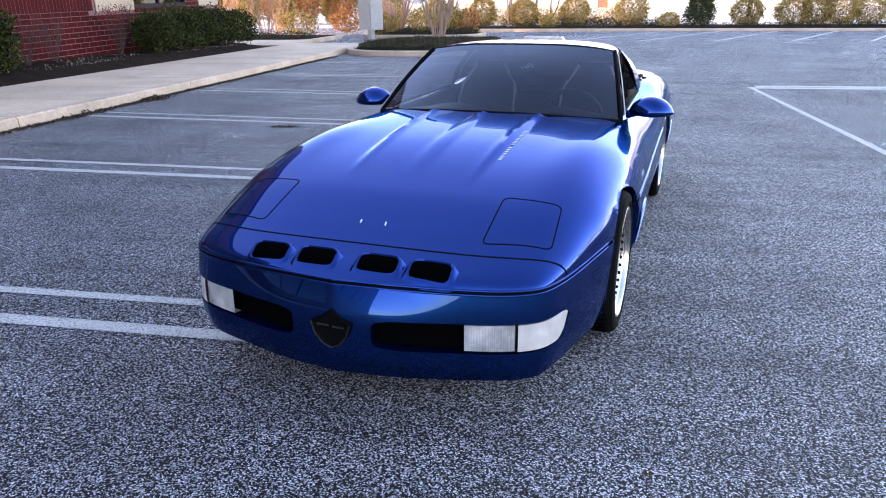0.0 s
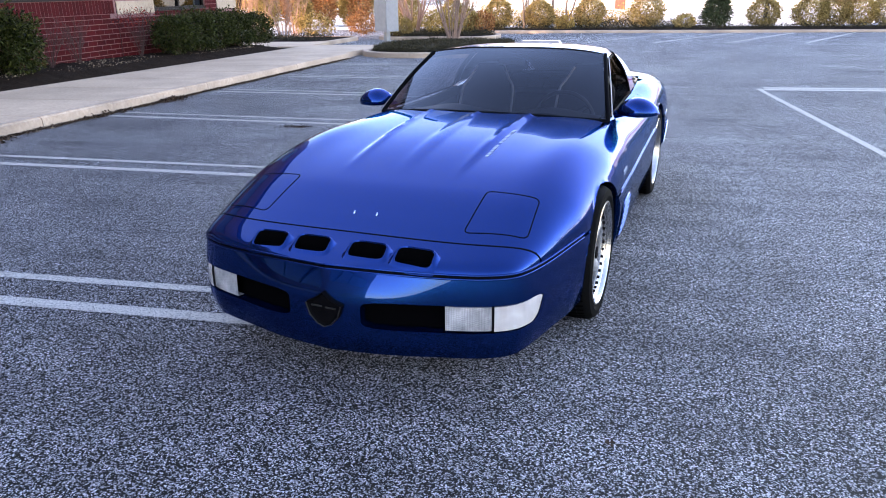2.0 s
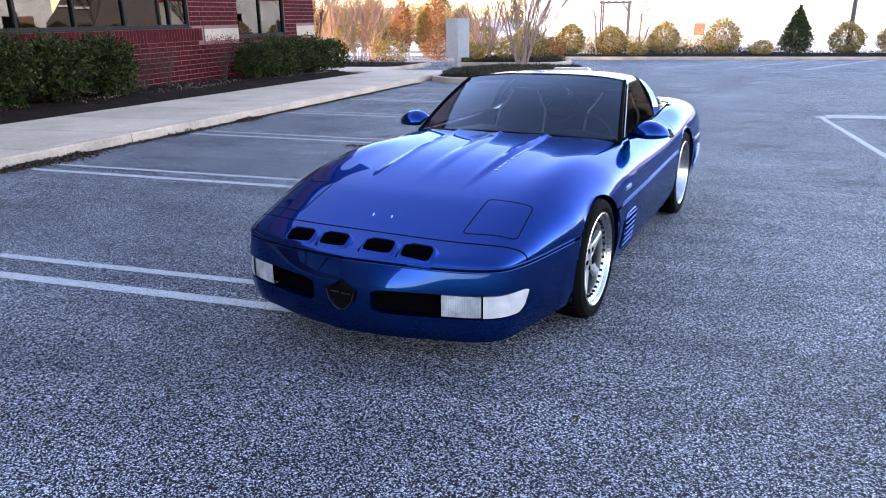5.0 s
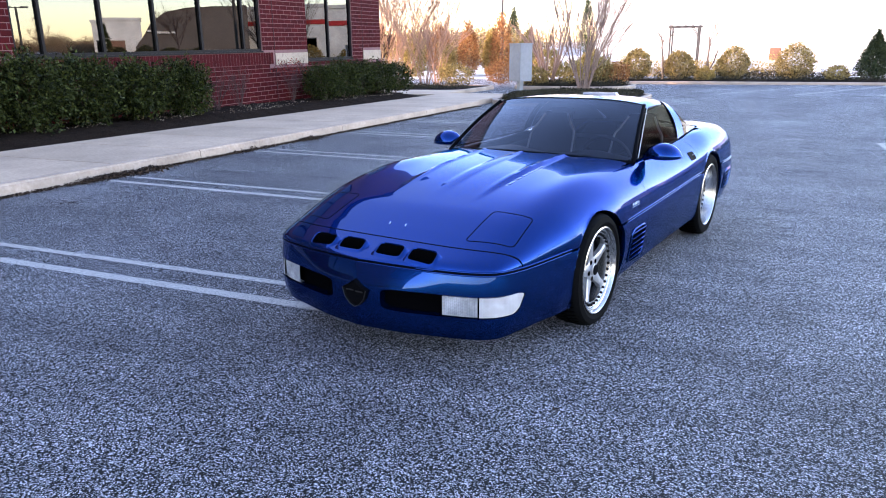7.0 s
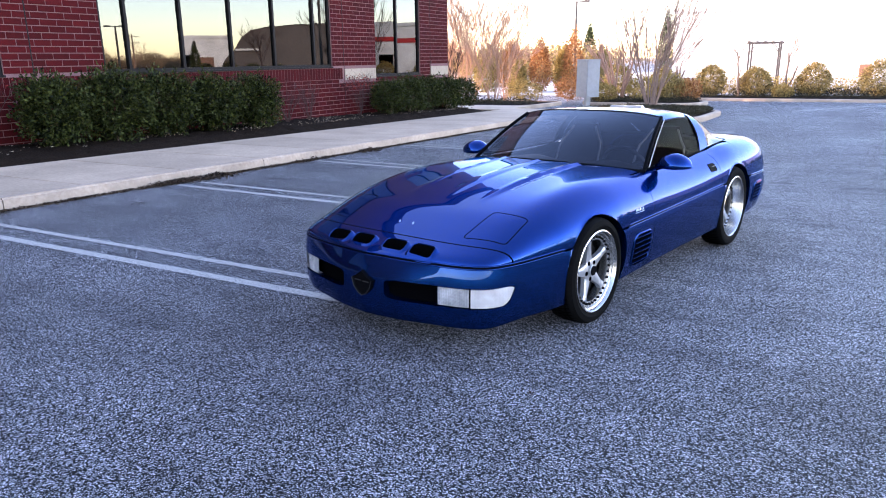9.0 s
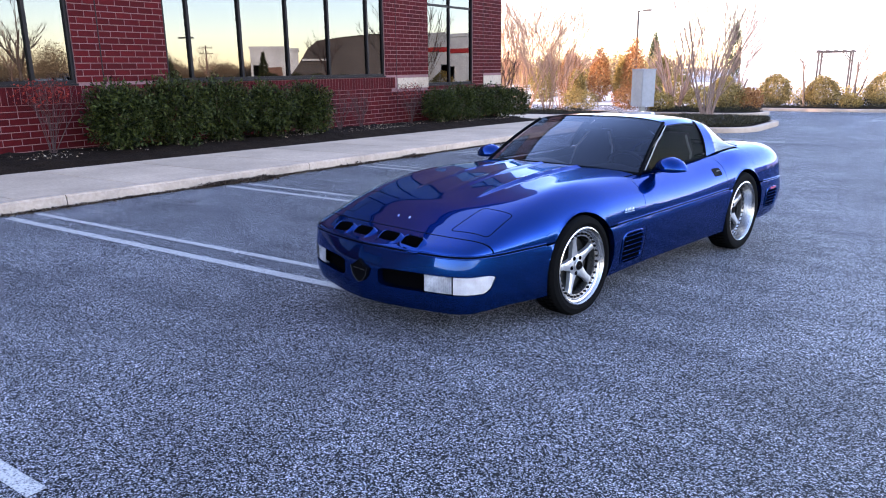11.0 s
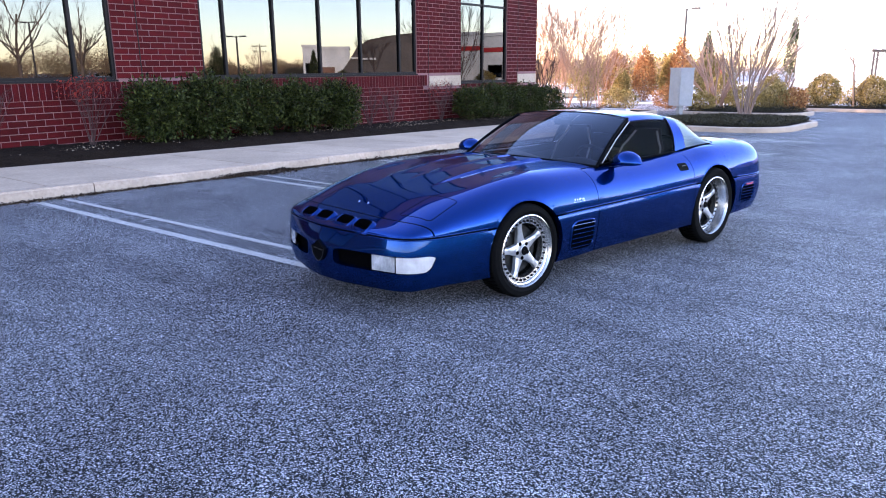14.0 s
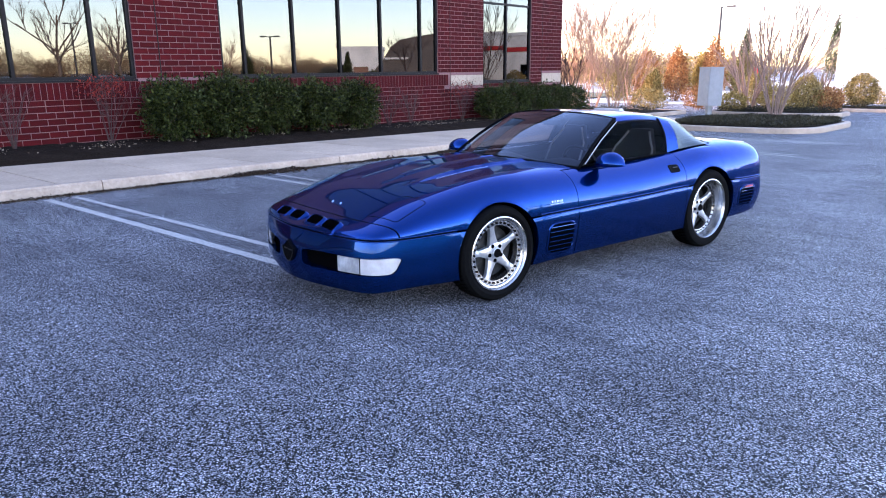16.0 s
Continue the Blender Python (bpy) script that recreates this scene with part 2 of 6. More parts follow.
BROWN_DOOR = grainy("brown_door", (0.16, 0.07, 0.04), (0.24, 0.11, 0.06), 6, 0.6, 0.1)
# holly green, widened: near-black leaves stand for shaded gaps, yellowish ones for lit sprinkles
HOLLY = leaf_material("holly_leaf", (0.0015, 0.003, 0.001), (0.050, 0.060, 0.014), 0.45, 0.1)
RED_LEAF = leaf_material("red_leaf", (0.09, 0.009, 0.008), (0.24, 0.032, 0.022), 0.5, 0.2)
OLIVE = leaf_material("olive_leaf", (0.10, 0.070, 0.018), (0.44, 0.31, 0.11), 0.5, 0.2)
RUST = leaf_material("rust_leaf", (0.17, 0.065, 0.022), (0.50, 0.23, 0.085), 0.6, 0.25)
GOLD = leaf_material("gold_leaf", (0.20, 0.125, 0.035), (0.46, 0.32, 0.10), 0.6, 0.25)
SPRUCE = leaf_material("spruce_needle", (0.020, 0.030, 0.014), (0.075, 0.085, 0.035), 0.5, 0.1)
JUNIPER = leaf_material("juniper_needle", (0.014, 0.014, 0.008), (0.066, 0.054, 0.028), 0.6, 0.1)
CRUMB = leaf_material("leaf_crumb", (0.008, 0.006, 0.005), (0.085, 0.055, 0.036), 0.9, 0.0)
WOODS = leaf_material("winter_woods", (0.17, 0.105, 0.060), (0.42, 0.28, 0.16), 0.8, 0.2)


# ---- building blocks ----
def mesh_of(name, verts, faces, material, smooth=False):
    me = bpy.data.meshes.new(name)
    me.from_pydata([tuple(v) for v in verts], [], [tuple(f) for f in faces])
    me.materials.append(material)
    if smooth:
        me.polygons.foreach_set("use_smooth", [True] * len(me.polygons))
    me.update()
    return me


def child(ob, parent, label=""):
    ob.parent = parent
    if label:
        ob["label"] = label
    return ob


def part(name, bm, material, parent, label="", smooth=None, bevel=0.0):
    """Links a bmesh as one mesh object under a thing or a part. smooth: the sharpest angle, in degrees, that is shaded smooth."""
    me = bpy.data.meshes.new(name)
    if bevel:
        bmesh.ops.bevel(bm, geom=[e for e in bm.edges if len(e.link_faces) == 2 and e.calc_face_angle(0) > 0.6], offset=bevel, segments=2, affect="EDGES", profile=0.6)
    bm.to_mesh(me)
    bm.free()
    me.materials.append(material)
    if smooth:
        me.polygons.foreach_set("use_smooth", [True] * len(me.polygons))
        me.set_sharp_from_angle(angle=radians(smooth))
    ob = new(name, me)
    if parent:
        child(ob, parent, label)
    return ob


def holder(name, m, label, category, group="", kind=""):
    e = new(name)
    e.empty_display_size = 0.2
    e.matrix_world = m
    return tagged(e, label, category, group, kind)


def box(bm, x0, x1, y0, y1, z0, z1):
    v = [bm.verts.new(p) for p in ((x0, y0, z0), (x1, y0, z0), (x1, y1, z0), (x0, y1, z0), (x0, y0, z1), (x1, y0, z1), (x1, y1, z1), (x0, y1, z1))]
    for f in ((3, 2, 1, 0), (4, 5, 6, 7), (0, 1, 5, 4), (1, 2, 6, 5), (2, 3, 7, 6), (3, 0, 4, 7)):
        bm.faces.new([v[i] for i in f])
    return v


def boxed(x0, x1, y0, y1, z0, z1):
    bm = bmesh.new()
    box(bm, x0, x1, y0, y1, z0, z1)
    return bm


def grid(points, closed_u=False, closed_v=False, bm=None):
    """A sheet through rows of points."""
    bm = bm or bmesh.new()
    vs = [[bm.verts.new(p) for p in row] for row in points]
    nu, nv = len(vs), len(vs[0])
    for i in range(nu if closed_u else nu - 1):
        for j in range(nv if closed_v else nv - 1):
            q = [vs[i][j], vs[(i + 1) % nu][j], vs[(i + 1) % nu][(j + 1) % nv], vs[i][(j + 1) % nv]]
            bm.faces.new(q)
    return bm


def tube(bm, path, radii, sides=8, cap=True):
    """A round bar along a path."""
    path = [Vector(p) for p in path]
    radii = radii if isinstance(radii, (list, tuple)) else [radii] * len(path)
    rings = []
    ref = Vector((0.13, 0.27, 1)).normalized()
    for i, p in enumerate(path):
        d = (path[min(i + 1, len(path) - 1)] - path[max(i - 1, 0)]).normalized()
        a = d.cross(ref)
        if a.length < 0.05:
            a = d.cross(Vector((1, 0, 0)))
        a.normalize()
        b = d.cross(a)
        rings.append([bm.verts.new(p + (a * math.cos(k * 2 * math.pi / sides) + b * math.sin(k * 2 * math.pi / sides)) * radii[i]) for k in range(sides)])
    for r0, r1 in zip(rings, rings[1:]):
        for k in range(sides):
            bm.faces.new((r0[k], r0[(k + 1) % sides], r1[(k + 1) % sides], r1[k]))
    if cap:
        bm.faces.new(rings[0][::-1])
        bm.faces.new(rings[-1])
    return bm


def lathe(profile, sides=48, closed=False):
    """Turns (radius, x) pairs about the x axis."""
    pts = []
    for k in range(sides):
        a = 2 * math.pi * k / sides
        pts.append([(x, r * math.cos(a), r * math.sin(a)) for r, x in profile])
    return grid(pts, closed_u=True, closed_v=closed)


def spline(xs, ys):
    """A smooth curve through the pairs that does not overshoot."""
    xs, ys = np.array(xs, float), np.array(ys, float)
    h, d = np.diff(xs), np.diff(ys) / np.diff(xs)
    m = np.zeros(len(xs))
    for i in range(1, len(xs) - 1):
        if d[i - 1] * d[i] > 0:
            w1, w2 = 2 * h[i] + h[i - 1], h[i] + 2 * h[i - 1]
            m[i] = (w1 + w2) / (w1 / d[i - 1] + w2 / d[i])
    m[0], m[-1] = d[0], d[-1]

    def f(x):
        x = np.clip(x, xs[0], xs[-1])
        i = np.clip(np.searchsorted(xs, x) - 1, 0, len(h) - 1)
        t = (x - xs[i]) / h[i]
        return ((1 + 2 * t) * (1 - t) ** 2 * ys[i] + t * (1 - t) ** 2 * h[i] * m[i] + t * t * (3 - 2 * t) * ys[i + 1] + t * t * (t - 1) * h[i] * m[i + 1])
    return f


def ground_z(x, y):
    """The lot falls away gently from the camera."""
    return 0.00905 * min(max(x, -30), 30) - 0.01849 * min(max(y, -30), 44)
# ---- ground ----
def make_ground():
    xs = [-600, -200, -80] + [-40 + 4 * i for i in range(21)] + [80, 200, 600]
    ys = [-600, -200, -80] + [-40 + 4 * i for i in range(23)] + [80, 200, 700]
    pts = [[(x, y, ground_z(x, y)) for y in ys] for x in xs]
    return tagged(part("ground", grid(pts), ASPHALT, None, smooth=30), "worn grey asphalt of a sloping parking lot", "ground", kind="structure")


def strip(x0, y0, x1, y1, w, lift=0.004):
    """A painted bar on the ground from one point to another."""
    d = Vector((x1 - x0, y1 - y0)).normalized()
    n = Vector((-d.y, d.x)) * w / 2
    k = max(2, int((Vector((x1, y1)) - Vector((x0, y0))).length / 2))
    pts = []
    for i in range(k + 1):
        px, py = x0 + (x1 - x0) * i / k, y0 + (y1 - y0) * i / k
        pts.append([(px - n.x, py - n.y, ground_z(px - n.x, py - n.y) + lift), (px + n.x, py + n.y, ground_z(px + n.x, py + n.y) + lift)])
    return grid(pts)


make_ground()
STALLS = ((-0.19, -0.19), (2.70, 2.68), (5.66, 5.47), (8.63, 8.20), (11.55, 11.02), (14.33, 13.86), (17.42, 17.30))
for ya, yb in STALLS:
    for off, wide in ((0.0, 0.096), (0.32, 0.074)):
        o = part("parking_line", strip(-6.36, ya + off, -0.52 if ya < 5 else -0.85, yb + off, wide), LINE, None)
        tagged(o, "worn white parking stall line on the asphalt", "parking line", "stall lines by the kerb", "structure")
for *a, w in ((2.98, 12.80, 3.05, 2.0, 0.085), (2.93, 12.74, 16.0, 12.80, 0.20), (3.10, 12.99, 16.0, 13.05, 0.20), (2.98, 4.0, 12.0, 4.0, 0.10)):
    tagged(part("parking_line", strip(*a, w), LINE, None), "white line marking a box on the open asphalt", "parking line", "box lines", "structure")
for i in range(6):
    x = 2.35 + i * 2.55 - 2.55
    o = part("parking_line", strip(x, 27.6 - i * 0.1, x + 4.25, 35.9, 0.14), LINE, None)
    tagged(o, "faded white stall line far across the lot", "parking line", "stall lines by the far kerb", "structure")

KX, WX, BX = -6.50, -9.30, -11.07        # kerb face, walk's inner edge, brick face


def walk_slab(x0, x1, y0, y1, top=0.15, deep=0.3):
    bm = bmesh.new()
    v = box(bm, x0, x1, y0, y1, 0, 1)
    for q in v:
        q.co.z = ground_z(q.co.x, q.co.y) + (top if q.co.z > 0.5 else -deep)
    bmesh.ops.bevel(bm, geom=[e for e in bm.edges if all(w in v[4:] for w in e.verts)], offset=0.008, segments=1, affect="EDGES")
    return bm


pavement = holder("pavement", Matrix(), "pale concrete walk with a cast kerb along the stalls", "pavement", kind="structure")
y = -26.22
while y < 19.4:
    y1 = min(y + 1.535, 19.45)
    part("slab", walk_slab(WX, KX - 0.178, y + 0.011, y1 - 0.011), CONCRETE, pavement)
    part("joint_filler", walk_slab(WX, KX - 0.178, y1 - 0.011, y1 + 0.011, 0.143, 0.1), FRAME, pavement, "dark joint filler")
    y = y1
y = -25.04
while y < 19.4:
    y1 = min(y + 4.07, 19.5)
    bm = bmesh.new()
    v = box(bm, KX - 0.165, KX, y + 0.007, y1 - 0.007, 0, 1)
    for q in v:
        top = q.co.z > 0.5
        q.co.x += -0.012 if top and q.co.x > KX - 0.1 else 0
        q.co.z = ground_z(q.co.x, q.co.y) + (0.15 if top else -0.2)
    bmesh.ops.bevel(bm, geom=[e for e in bm.edges if abs(e.verts[0].co.x - e.verts[1].co.x) < 0.001 and e.verts[0].co.x > KX - 0.1 and min(w.co.z - ground_z(w.co.x, w.co.y) for w in e.verts) > 0.1], offset=0.02, segments=3, affect="EDGES")
    part("kerb_stone", bm, KERB, pavement, "cast concrete kerb length")
    y = y1
# the walk's wide end beyond the bed
part("slab", walk_slab(-9.3, -6.67, 19.46, 23.6), CONCRETE, pavement)
part("slab", walk_slab(-20.0, -9.31, 22.6, 25.4), CONCRETE, pavement)


def rounded_outline(x0, x1, y0, y1, r, n=10):
    out = []
    for cx, cy, a0 in ((x1 - r, y1 - r, 0), (x0 + r, y1 - r, 90), (x0 + r, y0 + r, 180), (x1 - r, y0 + r, 270)):
        for k in range(n + 1):
            a = radians(a0 + 90 * k / n)
            out.append((cx + r * math.cos(a), cy + r * math.sin(a)))
    return out


def inset_outline(o, d):
    out = []
    for i, p in enumerate(o):
        a, b = Vector(o[i - 1]), Vector(o[(i + 1) % len(o)])
        t = (b - a).normalized()
        out.append((p[0] - t.y * d, p[1] + t.x * d))
    return out


def island(name, outline, label, crown=0.25):
    """A planted island: a raised kerb ring with a bed inside."""
    thing = holder(name, Matrix(), label, "planted island", kind="structure")
    rings = [(outline, -0.2), (outline, 0.13), (inset_outline(outline, 0.02), 0.15), (inset_outline(outline, 0.17), 0.15), (inset_outline(outline, 0.17), -0.1)]
    part("kerb_ring", grid([[(x, y, ground_z(x, y) + h) for x, y in o] for o, h in rings], closed_v=True), KERB, thing, smooth=40)
    bm = bmesh.new()
    inner = inset_outline(outline, 0.165)
    c = (sum(p[0] for p in inner) / len(inner), sum(p[1] for p in inner) / len(inner))
    rows = []
    for k in range(7):
        f = k / 6
        rows.append([(c[0] + (x - c[0]) * (1 - f * 0.97), c[1] + (y - c[1]) * (1 - f * 0.97), 0.12 + crown * math.sin(f * math.pi / 2)) for x, y in inner])
    rows = [[(x, y, ground_z(x, y) + h + 0.02 * noise.noise((x * 3, y * 3, 0))) for x, y, h in r] for r in rows]
    part("bed", grid(rows, closed_v=True, bm=bm), MULCH, thing, smooth=60)
    return thing


isl = island("island_near", rounded_outline(-6.62, -2.1, 19.6, 25.6, 1.6), "kerbed island with dark mulch and low juniper", 0.15)
far_strip = island("island_far", rounded_outline(-9.0, 40.0, 36.2, 40.4, 0.8), "long kerbed verge planted with shrubs", 0.1)
isl2 = island("island_corner", rounded_outline(-9.0, -3.8, 29.5, 33.5, 1.5), "kerbed bed across the drive", 0.12)
side_bed = island("bed_corner", rounded_outline(-24.0, -9.6, 25.5, 30.5, 1.0), "planting bed past the building's corner", 0.1)


def mulch_bed():
    xs = np.linspace(WX - 0.0, BX, 26)
    ys = np.arange(-26, 22.01, 0.11)
    pts = []
    for yy in ys:
        row = []
        e = min(1.0, max(0.0, (22.0 - yy) / 1.2))
        for i, x in enumerate(xs):
            f = i / (len(xs) - 1)
            h = 0.14 + 0.16 * math.sin(min(1, f * 2.2) * math.pi / 2) * e + 0.03 * noise.noise((x * 4, yy * 4, 1)) * min(1, f * 8) + 0.02 * noise.noise((x * 13, yy * 13, 5))
            row.append((x + (0.04 * noise.noise((yy * 1.3, 3, 0)) if i == 0 else 0), yy, ground_z(x, yy) + h))
        pts.append(row)
    return tagged(part("mulch_bed", grid(pts), MULCH, None, smooth=80), "dark shredded bark mulch along the wall", "mulch bed", kind="structure")


mulch_bed()
tagged(part("far_paving", strip(-120, 75, 160, 75, 68, 0.03), FAR_PAVING, None), "pale sunlit pavement beyond the far verge", "pavement", kind="structure")
tagged(part("verge", strip(-140, 46, -24, 46, 40, 0.02), SOIL, None), "dry winter grass beside the building", "grass", kind="structure")

# ---- brick building ----
WINDOWS = ((-8.6, -1.6, 1.25, 3.95, (-7.9, -6.5, -5.1, -3.7, -2.3), None), (-0.75, 6.28, 1.25, 3.95, (0.0, 1.32, 2.7, 4.09, 5.52), None),
           (8.20, 15.25, 1.25, 3.95, (8.82, 10.18, 11.60, 13.03, 14.56), None), (17.35, 19.95, 0.95, 4.4, (18.60,), 3.33))
UPPER = tuple((a, b, 5.6, 8.2) for a, b in ((-22, -15), (-8.6, -1.6), (-0.75, 6.28), (8.20, 15.25), (17.35, 19.95)))
B0, B1, BH, BZ = -24.0, 21.85, 10.3, -0.5


def wall_panels(openings, y0, y1, z0, z1, x0, x1):
    """The wall as blocks round its openings."""
    bm = bmesh.new()
    cuts = sorted({y0, y1, *[o[0] for o in openings], *[o[1] for o in openings]})
    for a, b in zip(cuts, cuts[1:]):
        holes = sorted((o[2], o[3]) for o in openings if o[0] <= a + 1e-6 and o[1] >= b - 1e-6)
        z = z0
        for h0, h1 in holes:
            box(bm, x0, x1, a, b, z, h0)
            z = h1
        box(bm, x0, x1, a, b, z, z1)
    bmesh.ops.remove_doubles(bm, verts=bm.verts, dist=0.0005)
    return bm


OPEN = [w[:4] for w in WINDOWS] + list(UPPER)
wall_east = tagged(part("wall_east", wall_panels(OPEN, B0, B1, BZ, BH, BX - 0.30, BX - 0.005), MORTAR, None), "red brick office wall with a soldier course under the windows", "brick wall", kind="structure")
for nm, a in (("wall_north", (-25, BX - 0.02, B1 - 0.3, B1 - 0.004, BZ, BH)), ("wall_south", (-25, BX - 0.3, B0, B0 + 0.3, BZ, BH)), ("wall_west", (-25.3, -25, B0, B1, BZ, BH))):
    tagged(part(nm, boxed(*a), BRICK, None), "plain red brick wall of the office building", "brick wall", kind="structure")
tagged(part("roof", boxed(-25.5, BX + 0.12, B0 - 0.1, B1 + 0.1, BH, BH + 0.35), FRAME, None), "flat roof with a dark metal coping", "roof", kind="structure")
tagged(part("floor_inside", boxed(-25, BX - 0.3, B0 + 0.3, B1 - 0.3, -0.2, 0.0), WALL_IN, None), "office floor behind the glass", "floor", kind="structure")
tagged(part("ceiling", boxed(-25, BX - 0.31, B0 + 0.3, B1 - 0.3, 4.5, 4.7), WALL_IN, None), "office ceiling behind the glass", "ceiling", kind="structure")
tagged(part("wall_inside", boxed(-17.2, -17.0, B0 + 0.3, B1 - 0.3, 0.0, 4.5), WALL_IN, None), "pale inner office wall", "wall", kind="structure")


def window(name, y0, y1, z0, z1, mullions, transom):
    w = holder(name, Matrix.Translation((BX, (y0 + y1) / 2, z0)), "dark bronze framed window with reflective tinted panes", "window", "office windows", "structure")
    inv = w.matrix_world.inverted()

    def bar(nm, *a):
        bm = boxed(*a)
        bm.transform(inv)
        part(nm, bm, FRAME, w, bevel=0.004)
    bar("window_frame", BX - 0.13, BX - 0.04, y0, y1, z0, z0 + 0.06)
    bar("window_frame", BX - 0.13, BX - 0.04, y0, y1, z1 - 0.06, z1)
    bar("window_frame", BX - 0.13, BX - 0.04, y0, y0 + 0.06, z0 + 0.06, z1 - 0.06)
    bar("window_frame", BX - 0.13, BX - 0.04, y1 - 0.06, y1, z0 + 0.06, z1 - 0.06)
    bar("window_sill", BX - 0.12, BX + 0.02, y0 - 0.01, y1 + 0.01, z0 - 0.035, z0 + 0.004)
    for m in mullions:
        bar("mullion", BX - 0.12, BX - 0.035, m - 0.03, m + 0.03, z0 + 0.06, z1 - 0.06)
    edges = [y0 + 0.06, *mullions, y1 - 0.06]
    if transom:
        for a, b in zip(edges, edges[1:]):
            bar("transom", BX - 0.11, BX - 0.045, a + 0.03, b - 0.03, transom - 0.03, transom + 0.03)
    for k, (a, b) in enumerate(zip(edges, edges[1:])):
        rows = [(z0 + 0.06, transom - 0.03), (transom + 0.03, z1 - 0.06)] if transom else [(z0 + 0.06, z1 - 0.06)]
        for c, d in rows:
            bm = boxed(BX - 0.093, BX - 0.085, a, b, c, d)
            # no two panes stand quite true
            bm.transform(Matrix.Translation((BX, (a + b) / 2, c)) @ pose(0, 0, 0, 0, random.uniform(-0.12, 0.12), random.uniform(-0.25, 0.25)) @ Matrix.Translation((-BX, -(a + b) / 2, -c)))
            bm.transform(inv)
            part("pane", bm, WINDOW_GLASS, w)
    return w


for i, w in enumerate(WINDOWS):
    window("window_%d" % (i + 1), *w)
for i, w in enumerate(UPPER):
    window("window_%d" % (i + 5), *w, tuple(np.arange(w[0] + 1.4, w[1] - 0.5, 1.4)), None)
# ---- the car: x to its left side, y to its tail, z up, from the ground under the front axle ----
CAR_AT = Matrix(((0.98318, 0.18240, -0.00905, -0.5571), (-0.18221, 0.98309, 0.01849, 3.2064), (0.01227, -0.01653, 0.99979, -0.0643), (0, 0, 0, 1)))
car = holder("sports_car", CAR_AT, "low metallic blue two-seat sports coupe parked on the asphalt", "car")

# outline in plan at the side moulding, from the nose to the tail
_px = [0.0, 0.20, 0.42, 0.60, 0.70, 0.755, 0.805, 0.850, 0.872, 0.885, 0.882, 0.868, 0.860, 0.858, 0.855, 0.842, 0.815, 0.72, 0.40, 0.0]
_py = [-1.025, -1.003, -0.966, -0.915, -0.845, -0.70, -0.50, -0.284, 0.0, 0.30, 0.70, 1.40, 2.0, 2.443, 2.80, 3.10, 3.30, 3.41, 3.445, 3.455]
_arc = np.concatenate([[0], np.cumsum(np.hypot(np.diff(_px), np.diff(_py)))])
_U = np.linspace(0, _arc[-1], 1400)
_fx, _fy = spline(_arc, _px), spline(_arc, _py)
_OX, _OY = _fx(_U), _fy(_U)
for _ in range(30):
    _OX[1:-1] = (_OX[:-2] + 2 * _OX[1:-1] + _OX[2:]) / 4
    _OY[1:-1] = (_OY[:-2] + 2 * _OY[1:-1] + _OY[2:]) / 4


def half_width(y):
    return np.interp(y, _OY, _OX)


mould_z = spline([-1.03, -0.92, -0.72, -0.6, -0.35, 0.5, 1.5, 2.1, 2.6, 3.0, 3.46], [0.500, 0.494, 0.491, 0.495, 0.507, 0.532, 0.55, 0.565, 0.565, 0.555, 0.55])
crown_z = spline([-1.03, -0.95, -0.86, -0.78, -0.70, -0.45, -0.08, 0.30, 0.70, 1.0, 1.6, 2.1, 2.6, 3.0, 3.25, 3.38, 3.43, 3.456],
                 [0.502, 0.530, 0.557, 0.584, 0.612, 0.690, 0.757, 0.797, 0.818, 0.826, 0.835, 0.862, 0.882, 0.880, 0.866, 0.855, 0.80, 0.56])
side_a = spline([-1.03, -0.7, 0.0, 0.6, 1.2, 2.0, 2.5, 3.2, 3.46], [0.45, 0.36, 0.30, 0.33, 0.37, 0.36, 0.30, 0.30, 0.30])
side_b = spline([-1.03, -0.7, 0.0, 0.6, 1.2, 2.0, 2.5, 3.2, 3.46], [0.9, 0.85, 0.82, 0.90, 1.0, 0.95, 0.85, 0.8, 0.8])


def relief(x, y):
    """Fender crests and the raised ribs of the bonnet."""
    d = 0.020 * math.exp(-((abs(x) - 0.66) / 0.13) ** 2 - ((y - 0.05) / 0.42) ** 2)
    if -0.6 < y < 1.1:
        g = min(1.0, max(0.0, (y + 0.42) / 0.55))
        g = g * g * (3 - 2 * g)
        c = 0.285 + 0.03 * (y + 0.3)
        t = min(1.0, max(0.0, (c + 0.012 - abs(x)) / 0.03))
        d += g * 0.013 * t * t * (3 - 2 * t)
        d += g * 0.010 * math.exp(-((x) / 0.018) ** 2)
        d += g * 0.007 * math.exp(-((abs(x) - c + 0.012) / 0.018) ** 2)
    return d


def deck_z(x, y):
    w = max(float(half_width(y)), 1e-4)
    c = min(1.0, abs(x) / w) ** (1 / float(side_a(y)))
    zm, zc = float(mould_z(y)), float(crown_z(y))
    s = math.sqrt(max(0.0, 1 - c * c)) ** float(side_b(y))
    return zm + (zc - zm) * s + relief(x, y) * min(1.0, s * 1.2)


def section(y, n, s0=0.0, s1=1.0):
    """The upper body's cross-section at y, from the moulding (0) to the centre line (1)."""
    w = float(half_width(y))
    a = float(side_a(y))
    zm, zc, b = float(mould_z(y)), float(crown_z(y)), float(side_b(y))
    out = []
    for k in range(n + 1):
        s = s0 + (s1 - s0) * k / n
        phi = math.pi / 2 * (1 - max(0.0, 1 - s) ** 2.6)
        x = w * max(0.0, math.cos(phi)) ** a
        q = math.sin(phi) ** b
        out.append((x, y, zm + (zc - zm) * q + relief(x, y) * min(1.0, q * 1.2)))
    return out


